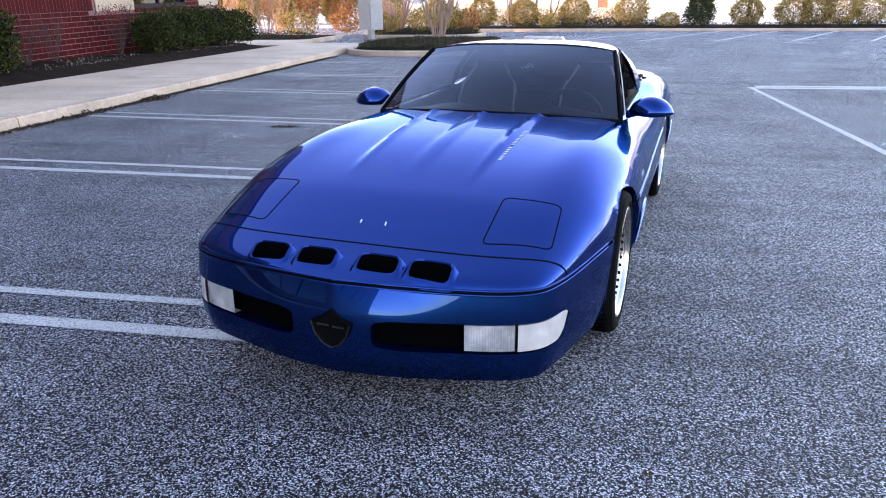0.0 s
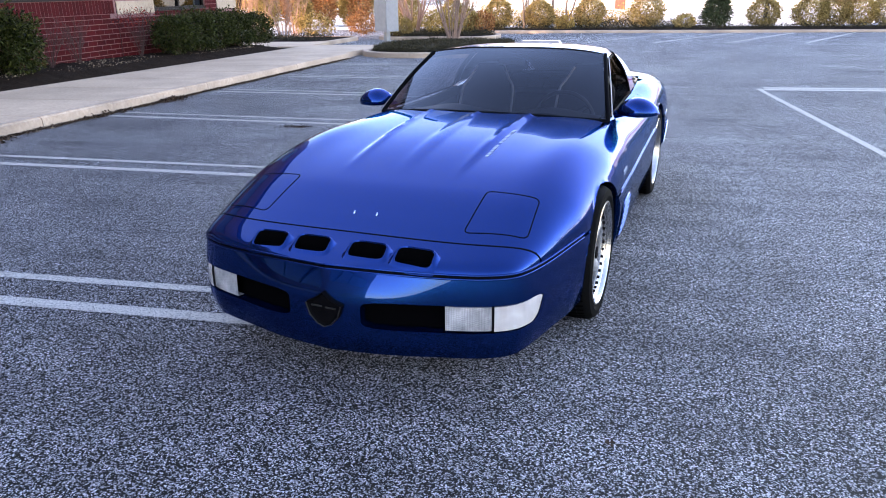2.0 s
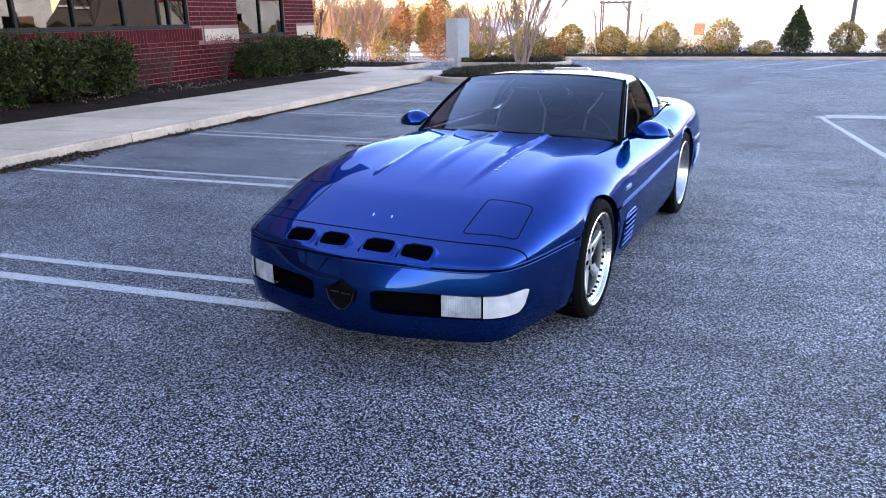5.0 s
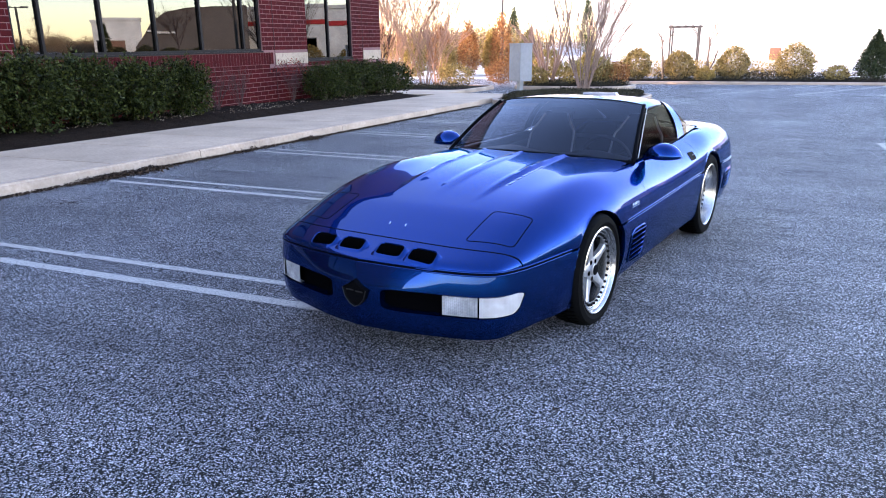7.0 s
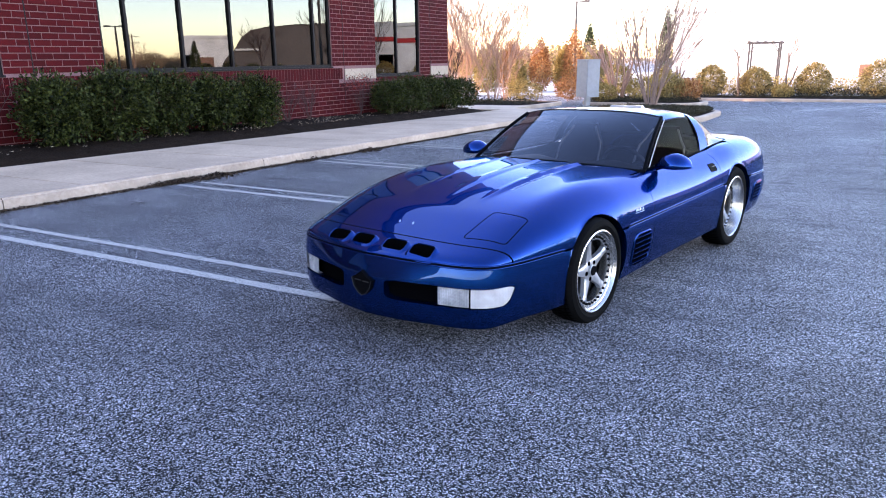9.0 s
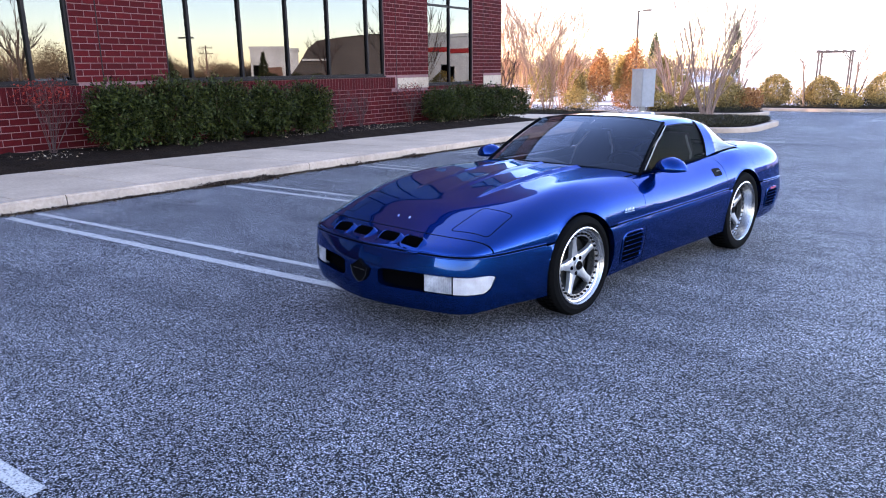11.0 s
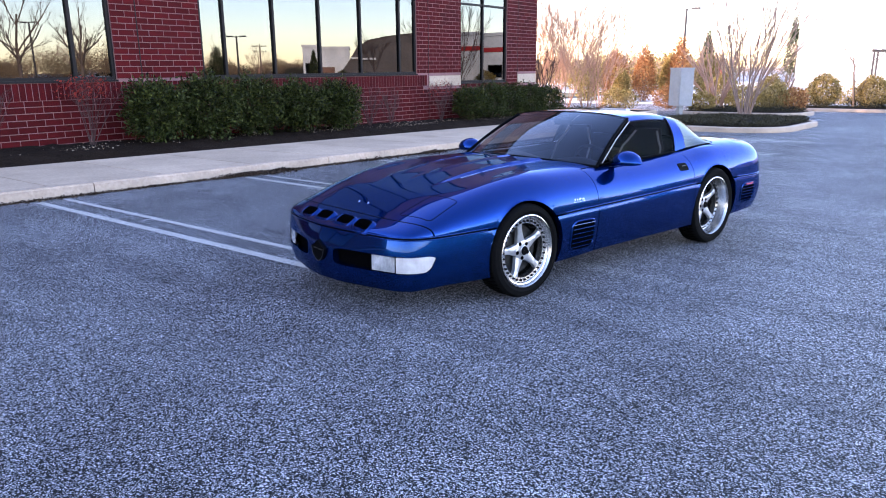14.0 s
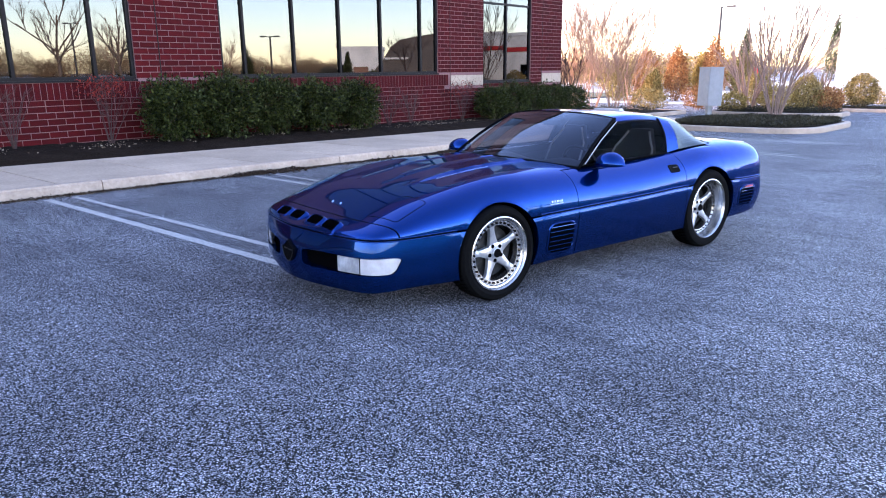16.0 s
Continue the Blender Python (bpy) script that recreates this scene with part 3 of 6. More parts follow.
def trim_hole(bm, coord, cx, cy, ra, rb, n):
    """Cuts a rounded opening; coord gives a vertex's two coordinates. Yields the rim's vertices and how far each moves out."""
    def level(v):
        p, q = coord(v)
        return (abs((p - cx) / ra) ** n + abs((q - cy) / rb) ** n) ** (1 / n)
    inside = {v: level(v) for v in bm.verts}
    gone = [f for f in bm.faces if all(inside.get(v, 9) < 1.0 for v in f.verts)]
    bmesh.ops.delete(bm, geom=gone, context="FACES")
    for v in bm.verts:
        l = inside.get(v, 9)
        if l < 1.0:
            yield v, (1 / max(l, 0.05))


def cut_arch(bm, yc, zc, r, lip=0.05):
    """Cuts a wheel arch and turns its rim inwards."""
    for v, k in list(trim_hole(bm, lambda v: (v.co.y, v.co.z), yc, zc, r, r, 2)):
        v.co.y, v.co.z = yc + (v.co.y - yc) * k, zc + (v.co.z - zc) * k
    rim = [e for e in bm.edges if len(e.link_faces) == 1 and all(abs(math.hypot(v.co.y - yc, v.co.z - zc) - r) < 0.003 for v in e.verts)]
    ex = bmesh.ops.extrude_edge_only(bm, edges=rim)["geom"]
    for v in (g for g in ex if isinstance(g, bmesh.types.BMVert)):
        v.co.x -= lip * (1 if v.co.x > 0 else -1)
        v.co.y, v.co.z = yc + (v.co.y - yc) * 0.985, zc + (v.co.z - zc) * 0.985


def both_sides(half):
    """Rows from one side's rim to the centre become rows from rim to rim."""
    return [row + [(-x, y, z) for x, y, z in row[-2::-1]] for row in half]


ARCH_F, ARCH_R = (0.0, 0.315, 0.334), (2.443, 0.335, 0.360)
FRONT_Y = -1.022


def stations(y0, y1, step=0.018):
    return list(np.linspace(y0, y1, max(2, int((y1 - y0) / step))))


SEAM_F = -0.817


def seam_y(x):
    """The bonnet's front edge, which sweeps back to the corners."""
    return SEAM_F + 0.11 * (abs(x) / 0.75) ** 5


def section_point(y, s):
    return section(y, 1, s, s)[0]


def cowl_y(x):
    """The bonnet's rear edge, which curves forward in the middle."""
    return 0.70 + 0.16 * (x / 0.70) ** 2


# nose panel with its four intakes
half = []
for k in range(41):
    f = (k / 40) ** 1.5
    row = []
    for j in range(61):
        p = (0.0, FRONT_Y + (SEAM_F - FRONT_Y) * f, 0.0)
        for _ in range(3):
            p = section_point(FRONT_Y + (seam_y(p[0]) - 0.002 - FRONT_Y) * f, j / 60)
        row.append(p)
    half.append(row)
bm = grid(both_sides(half))
VENT_Y, VENT_R = -0.929, 0.041
VENTS = ((-0.302, 0.070), (-0.108, 0.071), (0.134, 0.074), (0.330, 0.073))
for vx, vr in VENTS:
    for v, k in list(trim_hole(bm, lambda v: (v.co.x, v.co.y), vx, VENT_Y, vr, VENT_R, 4.5)):
        v.co.x, v.co.y = vx + (v.co.x - vx) * k, VENT_Y + (v.co.y - VENT_Y) * k
    rim = [e for e in bm.edges if len(e.link_faces) == 1 and all(abs(v.co.x - vx) < vr * 1.15 and abs(v.co.y - VENT_Y) < VENT_R * 1.2 for v in e.verts)]
    ex = bmesh.ops.extrude_edge_only(bm, edges=rim)["geom"]
    for v in (g for g in ex if isinstance(g, bmesh.types.BMVert)):
        v.co.z -= 0.005
nose = part("nose_panel", bm, PAINT, car, smooth=35)
for vx, vr in VENTS:
    def ring(fx, fy, sink, up):
        """One ring of the scoop: the rear lip stands high, so that the mouth looks forward."""
        out = []
        for k in range(40):
            t = 2 * math.pi * k / 40
            ct, st = math.cos(t), math.sin(t)
            r = (abs(ct) ** 5 + abs(st) ** 5) ** (-1 / 5)
            px, py = vx + vr * r * ct * fx, VENT_Y - 0.004 + 0.031 * r * st * fy
            out.append((px, py, deck_z(px, py) + up * (0.005 + 0.022 * (1 + r * st) / 2) - sink))
        return out
    rows = [ring(1.30, 1.75, 0.001, 0), ring(1.20, 1.50, 0, 0.45), ring(1.10, 1.18, 0, 0.92), ring(1.05, 1.06, 0, 1.0), ring(0.99, 0.99, 0.003, 0.96)]
    part("intake_surround", grid(rows, closed_v=True), PAINT, nose, "raised blue rim of an air intake", smooth=60)
    # the duct is shallow; its black colour stands for unlit depth
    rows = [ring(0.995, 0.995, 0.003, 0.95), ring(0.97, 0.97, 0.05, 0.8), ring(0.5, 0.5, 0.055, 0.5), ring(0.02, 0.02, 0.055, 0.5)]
    part("intake_duct", grid(rows, closed_v=True), DEEP_SHADE, nose, "intake opening coloured black as deep shade")

# clamshell bonnet
half = []
for y in stations(SEAM_F, 1.02):
    ease = max(0.0, 1 - (y - SEAM_F) / 0.25) ** 2
    if ease:
        row = []
        for j in range(65):
            p = section_point(y, j / 64)
            for _ in range(3):
                p = section_point(y + (seam_y(p[0]) + 0.002 - SEAM_F) * ease, j / 64)
            row.append(p)
        half.append(row)
    else:
        half.append(section(y, 64))
bm = grid(both_sides(half))
bmesh.ops.delete(bm, geom=[v for v in bm.verts if v.co.y > cowl_y(v.co.x) + 0.02 or (v.co.y > 0.722 and abs(v.co.x) > 0.703)], context="VERTS")
for v in bm.verts:
    if 0.703 < v.co.y < 0.722 and abs(v.co.x) > 0.70:
        v.co.y = 0.7225
for v in bm.verts:
    if v.co.y > cowl_y(v.co.x):
        v.co.y = cowl_y(v.co.x)
cut_arch(bm, *ARCH_F)
bonnet = part("bonnet", bm, PAINT, car, "metallic blue clamshell bonnet with raised ribs", smooth=35)


def on_deck(x, y, lift):
    return (x, y, deck_z(x, y) + lift)


def ribbon(points, w, lift, material, name, parent, closed=False):
    """A narrow band lying on the upper body."""
    pts = [Vector(p) for p in points]
    rows = []
    n = len(pts)
    for i, p in enumerate(pts):
        a, b = (pts[i - 1], pts[(i + 1) % n]) if closed else (pts[max(i - 1, 0)], pts[min(i + 1, n - 1)])
        t = (b - a).normalized()
        q = Vector((-t.y, t.x)) * w / 2
        rows.append([on_deck(p.x - q.x, p.y - q.y, lift), on_deck(p.x + q.x, p.y + q.y, lift)])
    return part(name, grid(rows, closed_u=closed), material, parent)


def quad_outline(c, r=0.03, n=6):
    """A four-cornered outline with rounded corners, in plan."""
    out = []
    for i in range(4):
        p, a, b = Vector(c[i]), Vector(c[i - 1]), Vector(c[(i + 1) % 4])
        p0, p1 = p + (a - p).normalized() * r, p + (b - p).normalized() * r
        for k in range(n + 1):
            t = k / n
            out.append(p0 * (1 - t) ** 2 + p * 2 * t * (1 - t) + p1 * t * t)
        for k in range(1, 8):
            out.append(p1.lerp(Vector(c[(i + 1) % 4]) + (p - Vector(c[(i + 1) % 4])).normalized() * r, k / 8))
    return out


for side in (1, -1):
    c = [(0.452 * side, -0.745), (0.690 * side, -0.690), (0.675 * side, -0.445), (0.452 * side, -0.452)]
    ribbon(quad_outline(c), 0.0045, 0.0012, BLACK, "headlight_seam", bonnet, closed=True)
ribbon([(x, seam_y(x)) for x in np.linspace(-0.738, 0.738, 80)], 0.0055, 0.0012, BLACK, "bonnet_seam", bonnet)
for x in (-0.045, 0.058):
    part("washer_jet", tube(bmesh.new(), [on_deck(x, -0.705, 0), on_deck(x, -0.692, 0.006)], 0.003, 6), BRIGHT_MARK, bonnet)
# pale lettering along the bonnet rib: unreadable, as small bars
yy = -0.10
for k, w in enumerate((0.022, 0.02, 0.018, 0.02, 0.02, 0.022, 0.018, None, 0.02, 0.022, 0.018, 0.02, 0.022, 0.02, 0.02, 0.018, 0.022, 0.02)):
    if w:
        part("lettering_bar", grid([[on_deck(x, yy + e + (x - 0.32) * 0.3, 0.002) for x in (0.318, 0.326, 0.335)] for e in (0, w * 0.62)]), BRIGHT_MARK, bonnet)
    yy += (w or 0.02) * 1.3

# side panels above the moulding: door, quarter, tail deck
DOOR_F, DOOR_R = 0.725, 2.065
belt = 0.33                                # share of the section that reaches the belt line


def side_panel(name, y0, y1, s1, side, cut=None, n=26, step=0.018):
    bm = grid([[(x * side, y, z) for x, y, z in section(y, n, 0.0, s1)] for y in stations(y0, y1, step)])
    if side < 0:
        bmesh.ops.reverse_faces(bm, faces=bm.faces)
    if cut:
        cut_arch(bm, *cut)
    return bm


def lower_profile(u, z):
    """How far the lower body stands out from the plan outline at the moulding."""
    x, y = np.interp(u, _U, _OX), np.interp(u, _U, _OY)
    zm = float(mould_z(y))
    front = min(1.0, max(0.0, (-0.62 - y) / 0.36))
    front = front * front * (3 - 2 * front)
    rear = min(1.0, max(0.0, (y - 2.9) / 0.4))
    t = (zm - z) / (zm - 0.15)
    mid = math.exp(-(x / 0.36) ** 4)
    f_front = (0.010 + (0.008 + 0.022 * mid) * front) * math.sin(min(1.0, t / 0.45) * math.pi / 2) - 0.030 * max(0.0, (t - 0.6) / 0.4) ** 2
    f_side = 0.010 * math.sin(min(1, t / 0.15) * math.pi / 2) - 0.055 * t ** 2.2
    f_rear = 0.03 * math.sin(min(1, t * 2) * math.pi / 2) - 0.10 * t ** 2
    w = min(1.0, max(0.0, (y + 0.45) / 0.3))
    base = f_front * (1 - w) + f_side * w
    return base * (1 - rear) + f_rear * rear


def lower_point(u, z, out=0.0):
    i = min(max(u, 0.002), _U[-1] - 0.002)
    x, y = np.interp(i, _U, _OX), np.interp(i, _U, _OY)
    tx = np.interp(i + 0.01, _U, _OX) - np.interp(i - 0.01, _U, _OX)
    ty = np.interp(i + 0.01, _U, _OY) - np.interp(i - 0.01, _U, _OY)
    l = math.hypot(tx, ty)
    d = lower_profile(i, z) + out
    return (x + ty / l * d, y - tx / l * d, z)


def u_at_y(y):
    return float(np.interp(y, _OY, _U))


def u_at_x(x):
    k = 200
    return float(np.interp(x, _OX[:k], _U[:k]))


def bottom_z(u):
    y = np.interp(u, _U, _OY)
    return float(np.interp(y, [-1.03, -0.85, -0.6, 0.3, 0.8, 2.0, 2.9, 3.46], [0.160, 0.166, 0.185, 0.185, 0.205, 0.205, 0.22, 0.24]))


def lower_panel(u0, u1, side, top_gap=0.012, nz=22, step=0.018):
    rows = []
    for u in np.linspace(u0, u1, max(2, int((u1 - u0) / step))):
        zt = float(mould_z(np.interp(u, _U, _OY))) - top_gap
        zb = bottom_z(u)
        row = [lower_point(u, zt, -0.02)] + [lower_point(u, zt + (zb - zt) * k / nz) for k in range(nz + 1)] + [lower_point(u, zb + 0.004, -0.03), lower_point(u, zb + 0.02, -0.12)]
        rows.append([(x * side, y, z) for x, y, z in row])
    bm = grid(rows)
    if side > 0:
        bmesh.ops.reverse_faces(bm, faces=bm.faces)
    return bm


# front bumper, one piece from arch to arch
us = list(np.linspace(0, u_at_y(0.1), 90))
rows = []
for s in (-1, 1):
    for u in (us[::-1] if s < 0 else us[1:]):
        zt, zb = float(mould_z(np.interp(u, _U, _OY))) - 0.012, bottom_z(u)
        row = [lower_point(u, zt, -0.02)] + [lower_point(u, zt + (zb - zt) * k / 34) for k in range(35)] + [lower_point(u, zb + 0.004, -0.03), lower_point(u, zb + 0.02, -0.12)]
        rows.append([(x * s, y, z) for x, y, z in row])
bm = grid(rows)
bmesh.ops.reverse_faces(bm, faces=bm.faces)
bm.verts.ensure_lookup_table()
along = {}                                # each vertex: signed way round the bumper
for i, (s, u) in enumerate([(-1, u) for u in us[::-1]] + [(1, u) for u in us[1:]]):
    for j in range(len(rows[0])):
        along[bm.verts[i * len(rows[0]) + j]] = s * u
SLOT_Z, SLOT_H = 0.331, 0.054
SLOT_A, SLOT_B = u_at_x(0.150), u_at_y(-0.715)


def lean(u):
    """The lamps' outer ends slant: their top reaches further round the corner."""
    return 0.55 * min(1.0, max(0.0, (u - SLOT_B + 0.2) / 0.2)) ** 2


for s in (1, -1):
    # one slot for grille mouth and lamps
    cu, ru = (SLOT_A + SLOT_B) / 2, (SLOT_B - SLOT_A) / 2
    moved = []
    for v, k in list(trim_hole(bm, lambda v: (along[v] * s - lean(along[v] * s) * (v.co.z - SLOT_Z), v.co.z), cu, SLOT_Z, ru, SLOT_H, 7)):
        w = along[v] * s
        if w <= 0:
            continue
        z = SLOT_Z + (v.co.z - SLOT_Z) * k
        ue = cu + (w - lean(w) * (v.co.z - SLOT_Z) - cu) * k
        w = ue + lean(ue) * (z - SLOT_Z)
        x, y, z = lower_point(w, z)
        v.co = (x * s, y, z)
        along[v] = w * s
        moved.append(v)
    rim = [e for e in bm.edges if len(e.link_faces) == 1 and all(v in moved for v in e.verts)]
    ex = bmesh.ops.extrude_edge_only(bm, edges=rim)["geom"]
    back = {(round(v.co.x, 5), round(v.co.z, 5)): along[v] for v in moved}
    for v in (g for g in ex if isinstance(g, bmesh.types.BMVert)):
        w = back[(round(v.co.x, 5), round(v.co.z, 5))]
        x, y, z = lower_point(w * s, v.co.z, -0.045)
        v.co = (x * s, y, z)
        along[v] = w
cut_arch(bm, *ARCH_F)
bumper = part("front_bumper", bm, PAINT, car, "smooth blue bumper with wide black air openings", smooth=40)
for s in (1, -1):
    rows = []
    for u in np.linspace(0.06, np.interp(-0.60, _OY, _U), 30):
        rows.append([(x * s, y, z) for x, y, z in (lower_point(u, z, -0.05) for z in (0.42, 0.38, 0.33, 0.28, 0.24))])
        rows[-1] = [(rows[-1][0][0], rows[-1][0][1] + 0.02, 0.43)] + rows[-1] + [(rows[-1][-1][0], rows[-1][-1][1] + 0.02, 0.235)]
    # shade inside the mouth, given by a near-black sheet behind the slot
    part("grille_mouth", grid(rows), DEEP_SHADE, bumper, "air opening closed by a sheet coloured as deep shade")


def lamp(name, ua, ub, z0, z1, side, mat, parent, slant=0.0, thick=0.03, out=-0.004):
    rows = []
    for i in range(15):
        f = i / 14
        u = ua + (ub - ua) * f
        cut = slant * max(0.0, (f - 0.80) / 0.20) ** 2.2
        zt, zb = z1 - cut * 0.5, z0 + cut
        zs = [zt + (zb - zt) * k / 8 for k in range(9)]
        row = [lower_point(u + lean(u) * (zt - SLOT_Z), zt, out - thick)] + [lower_point(u + lean(u) * (z - SLOT_Z), z, out) for z in zs] + [lower_point(u + lean(u) * (zb - SLOT_Z), zb, out - thick)]
        rows.append([(x * side, y, z) for x, y, z in row])
    return part(name, grid(rows), mat, parent, smooth=40)


def lens_material(name, dark, light, contrast):
    """A moulded lamp lens: fine crossed ribs under a glossy face."""
    m, nt, b = shader(name, light, 0.25, spec=0.4, coat=0.8)
    tc = nt.nodes.new("ShaderNodeTexCoord")
    mp = nt.nodes.new("ShaderNodeMapping")
    mp.inputs["Rotation"].default_value = (0, radians(45), 0)
    ck = node(nt, "ShaderNodeTexChecker", Scale=190.0)
    soft = node(nt, "ShaderNodeTexNoise", Scale=14.0, Detail=3.0)
    nt.links.new(tc.outputs["Object"], mp.inputs["Vector"])
    nt.links.new(mp.outputs[0], ck.inputs["Vector"])
    nt.links.new(tc.outputs["Object"], soft.inputs["Vector"])
    r = ramp(nt, soft.outputs["Fac"], [(0.32, dark), (0.68, light)])
    mx = nt.nodes.new("ShaderNodeMixRGB")
    mx.blend_type = "MULTIPLY"
    mx.inputs[0].default_value = contrast
    nt.links.new(r.outputs[0], mx.inputs[1])
    nt.links.new(ck.outputs["Fac"], mx.inputs[2])
    nt.links.new(mx.outputs[0], b.inputs["Base Color"])
    bp = node(nt, "ShaderNodeBump", Strength=0.4, Distance=0.002)
    nt.links.new(ck.outputs["Fac"], bp.inputs["Height"])
    nt.links.new(bp.outputs[0], b.inputs["Normal"])
    return m


LAMP_GLASS = lens_material("ribbed_lamp_lens", (0.16, 0.162, 0.166), (0.38, 0.38, 0.385), 0.25)
LAMP_WHITE = lens_material("milky_lamp_lens", (0.33, 0.31, 0.30), (0.43, 0.415, 0.41), 0.06)
for s in (1, -1):
    ua, ub, uc = u_at_x(0.462), u_at_x(0.626), SLOT_B - 0.006
    lamp("fog_lamp", ua, ub - 0.004, 0.284, 0.379, s, LAMP_GLASS, bumper, out=-0.008)
    lamp("side_lamp", ub + 0.004, uc, 0.283, 0.380, s, LAMP_WHITE, bumper, slant=0.025, out=-0.002)
    lamp("lamp_divider", ub - 0.004, ub + 0.004, 0.280, 0.384, s, BLACK, bumper)

# the shield emblem in the middle of the bumper: a plain dark plate in a recess
shield = [(-0.075, 0.372), (-0.035, 0.392), (0.0, 0.418), (0.035, 0.392), (0.075, 0.372), (0.060, 0.325), (0.030, 0.292), (0.0, 0.280), (-0.030, 0.292), (-0.060, 0.325)]
bm = bmesh.new()
ring = [bm.verts.new((x * 1.08 + 0.012, -1.045 + 0.10 * x * x, 0.342 + (z - 0.35) * 1.08)) for x, z in shield]
ring2 = [bm.verts.new((x + 0.012, -1.076 + 0.10 * x * x, z - 0.008)) for x, z in shield]
ring3 = [bm.verts.new((x * 0.86 + 0.012, -1.070, 0.342 + (z - 0.35) * 0.86)) for x, z in shield]
for a, b in ((ring, ring2), (ring2, ring3)):
    for k in range(len(a)):
        bm.faces.new((a[k], a[(k + 1) % len(a)], b[(k + 1) % len(a)], b[k]))
bm.faces.new(ring3)
emblem = part("emblem", bm, BLACK, bumper, "dark shield-shaped badge with plain bars")
part("emblem_rim", tube(bmesh.new(), [(x + 0.012, -1.0765 + 0.10 * x * x, z - 0.008) for x, z in shield[4:] + shield[:1]], 0.0026, 6), IRON, emblem, "thin metal rim", smooth=60)
part("emblem_bar", boxed(-0.040, 0.005, -1.0735, -1.0695, 0.351, 0.357), IRON, emblem)
part("emblem_bar", boxed(0.019, 0.064, -1.0735, -1.0695, 0.348, 0.354), IRON, emblem)


def gill(y0, y1, z0, z1, side, parent, name, n=5):
    """Slatted vent: a dark rounded recess with bright-edged slats."""
    def at(y, z, out):
        x, yy, zz = lower_point(u_at_y(y), z, out)
        return (x * side, yy, zz)
    rows = []
    for f, out in ((1.0, 0.002), (0.96, 0.007), (0.90, 0.006), (0.86, -0.004)):
        ring = []
        for k in range(36):
            t = 2 * math.pi * k / 36
            ct, st = math.cos(t), math.sin(t)
            r = (abs(ct) ** 5 + abs(st) ** 5) ** (-1 / 5)
            ring.append(at((y0 + y1) / 2 + (y1 - y0) / 2 * r * ct * f, (z0 + z1) / 2 + (z1 - z0) / 2 * r * st * f, out))
        rows.append(ring)
    g = part(name, grid(rows, closed_v=True), PAINT, parent, "blue-edged slatted side vent", smooth=50)
    m = 0.07 * (y1 - y0)
    # shade between the slats, put in as a near-black sheet
    part("vent_backing", grid([[at(y, z, 0.001) for z in np.linspace(z0 + 0.01, z1 - 0.01, 4)] for y in np.linspace(y0 + m, y1 - m, 8)]), DEEP_SHADE, g)
    for k in range(n):
        z = z0 + (z1 - z0) * (k + 0.9) / (n + 0.8)
        rows = []
        for y in np.linspace(y0 + m, y1 - m, 8):
            rows.append([at(y, z + 0.007, 0.001), at(y, z + 0.003, 0.009), at(y, z - 0.001, 0.010), at(y, z - 0.004, 0.001)])
        part("slat", grid(rows), PAINT, g, smooth=40)
    return g


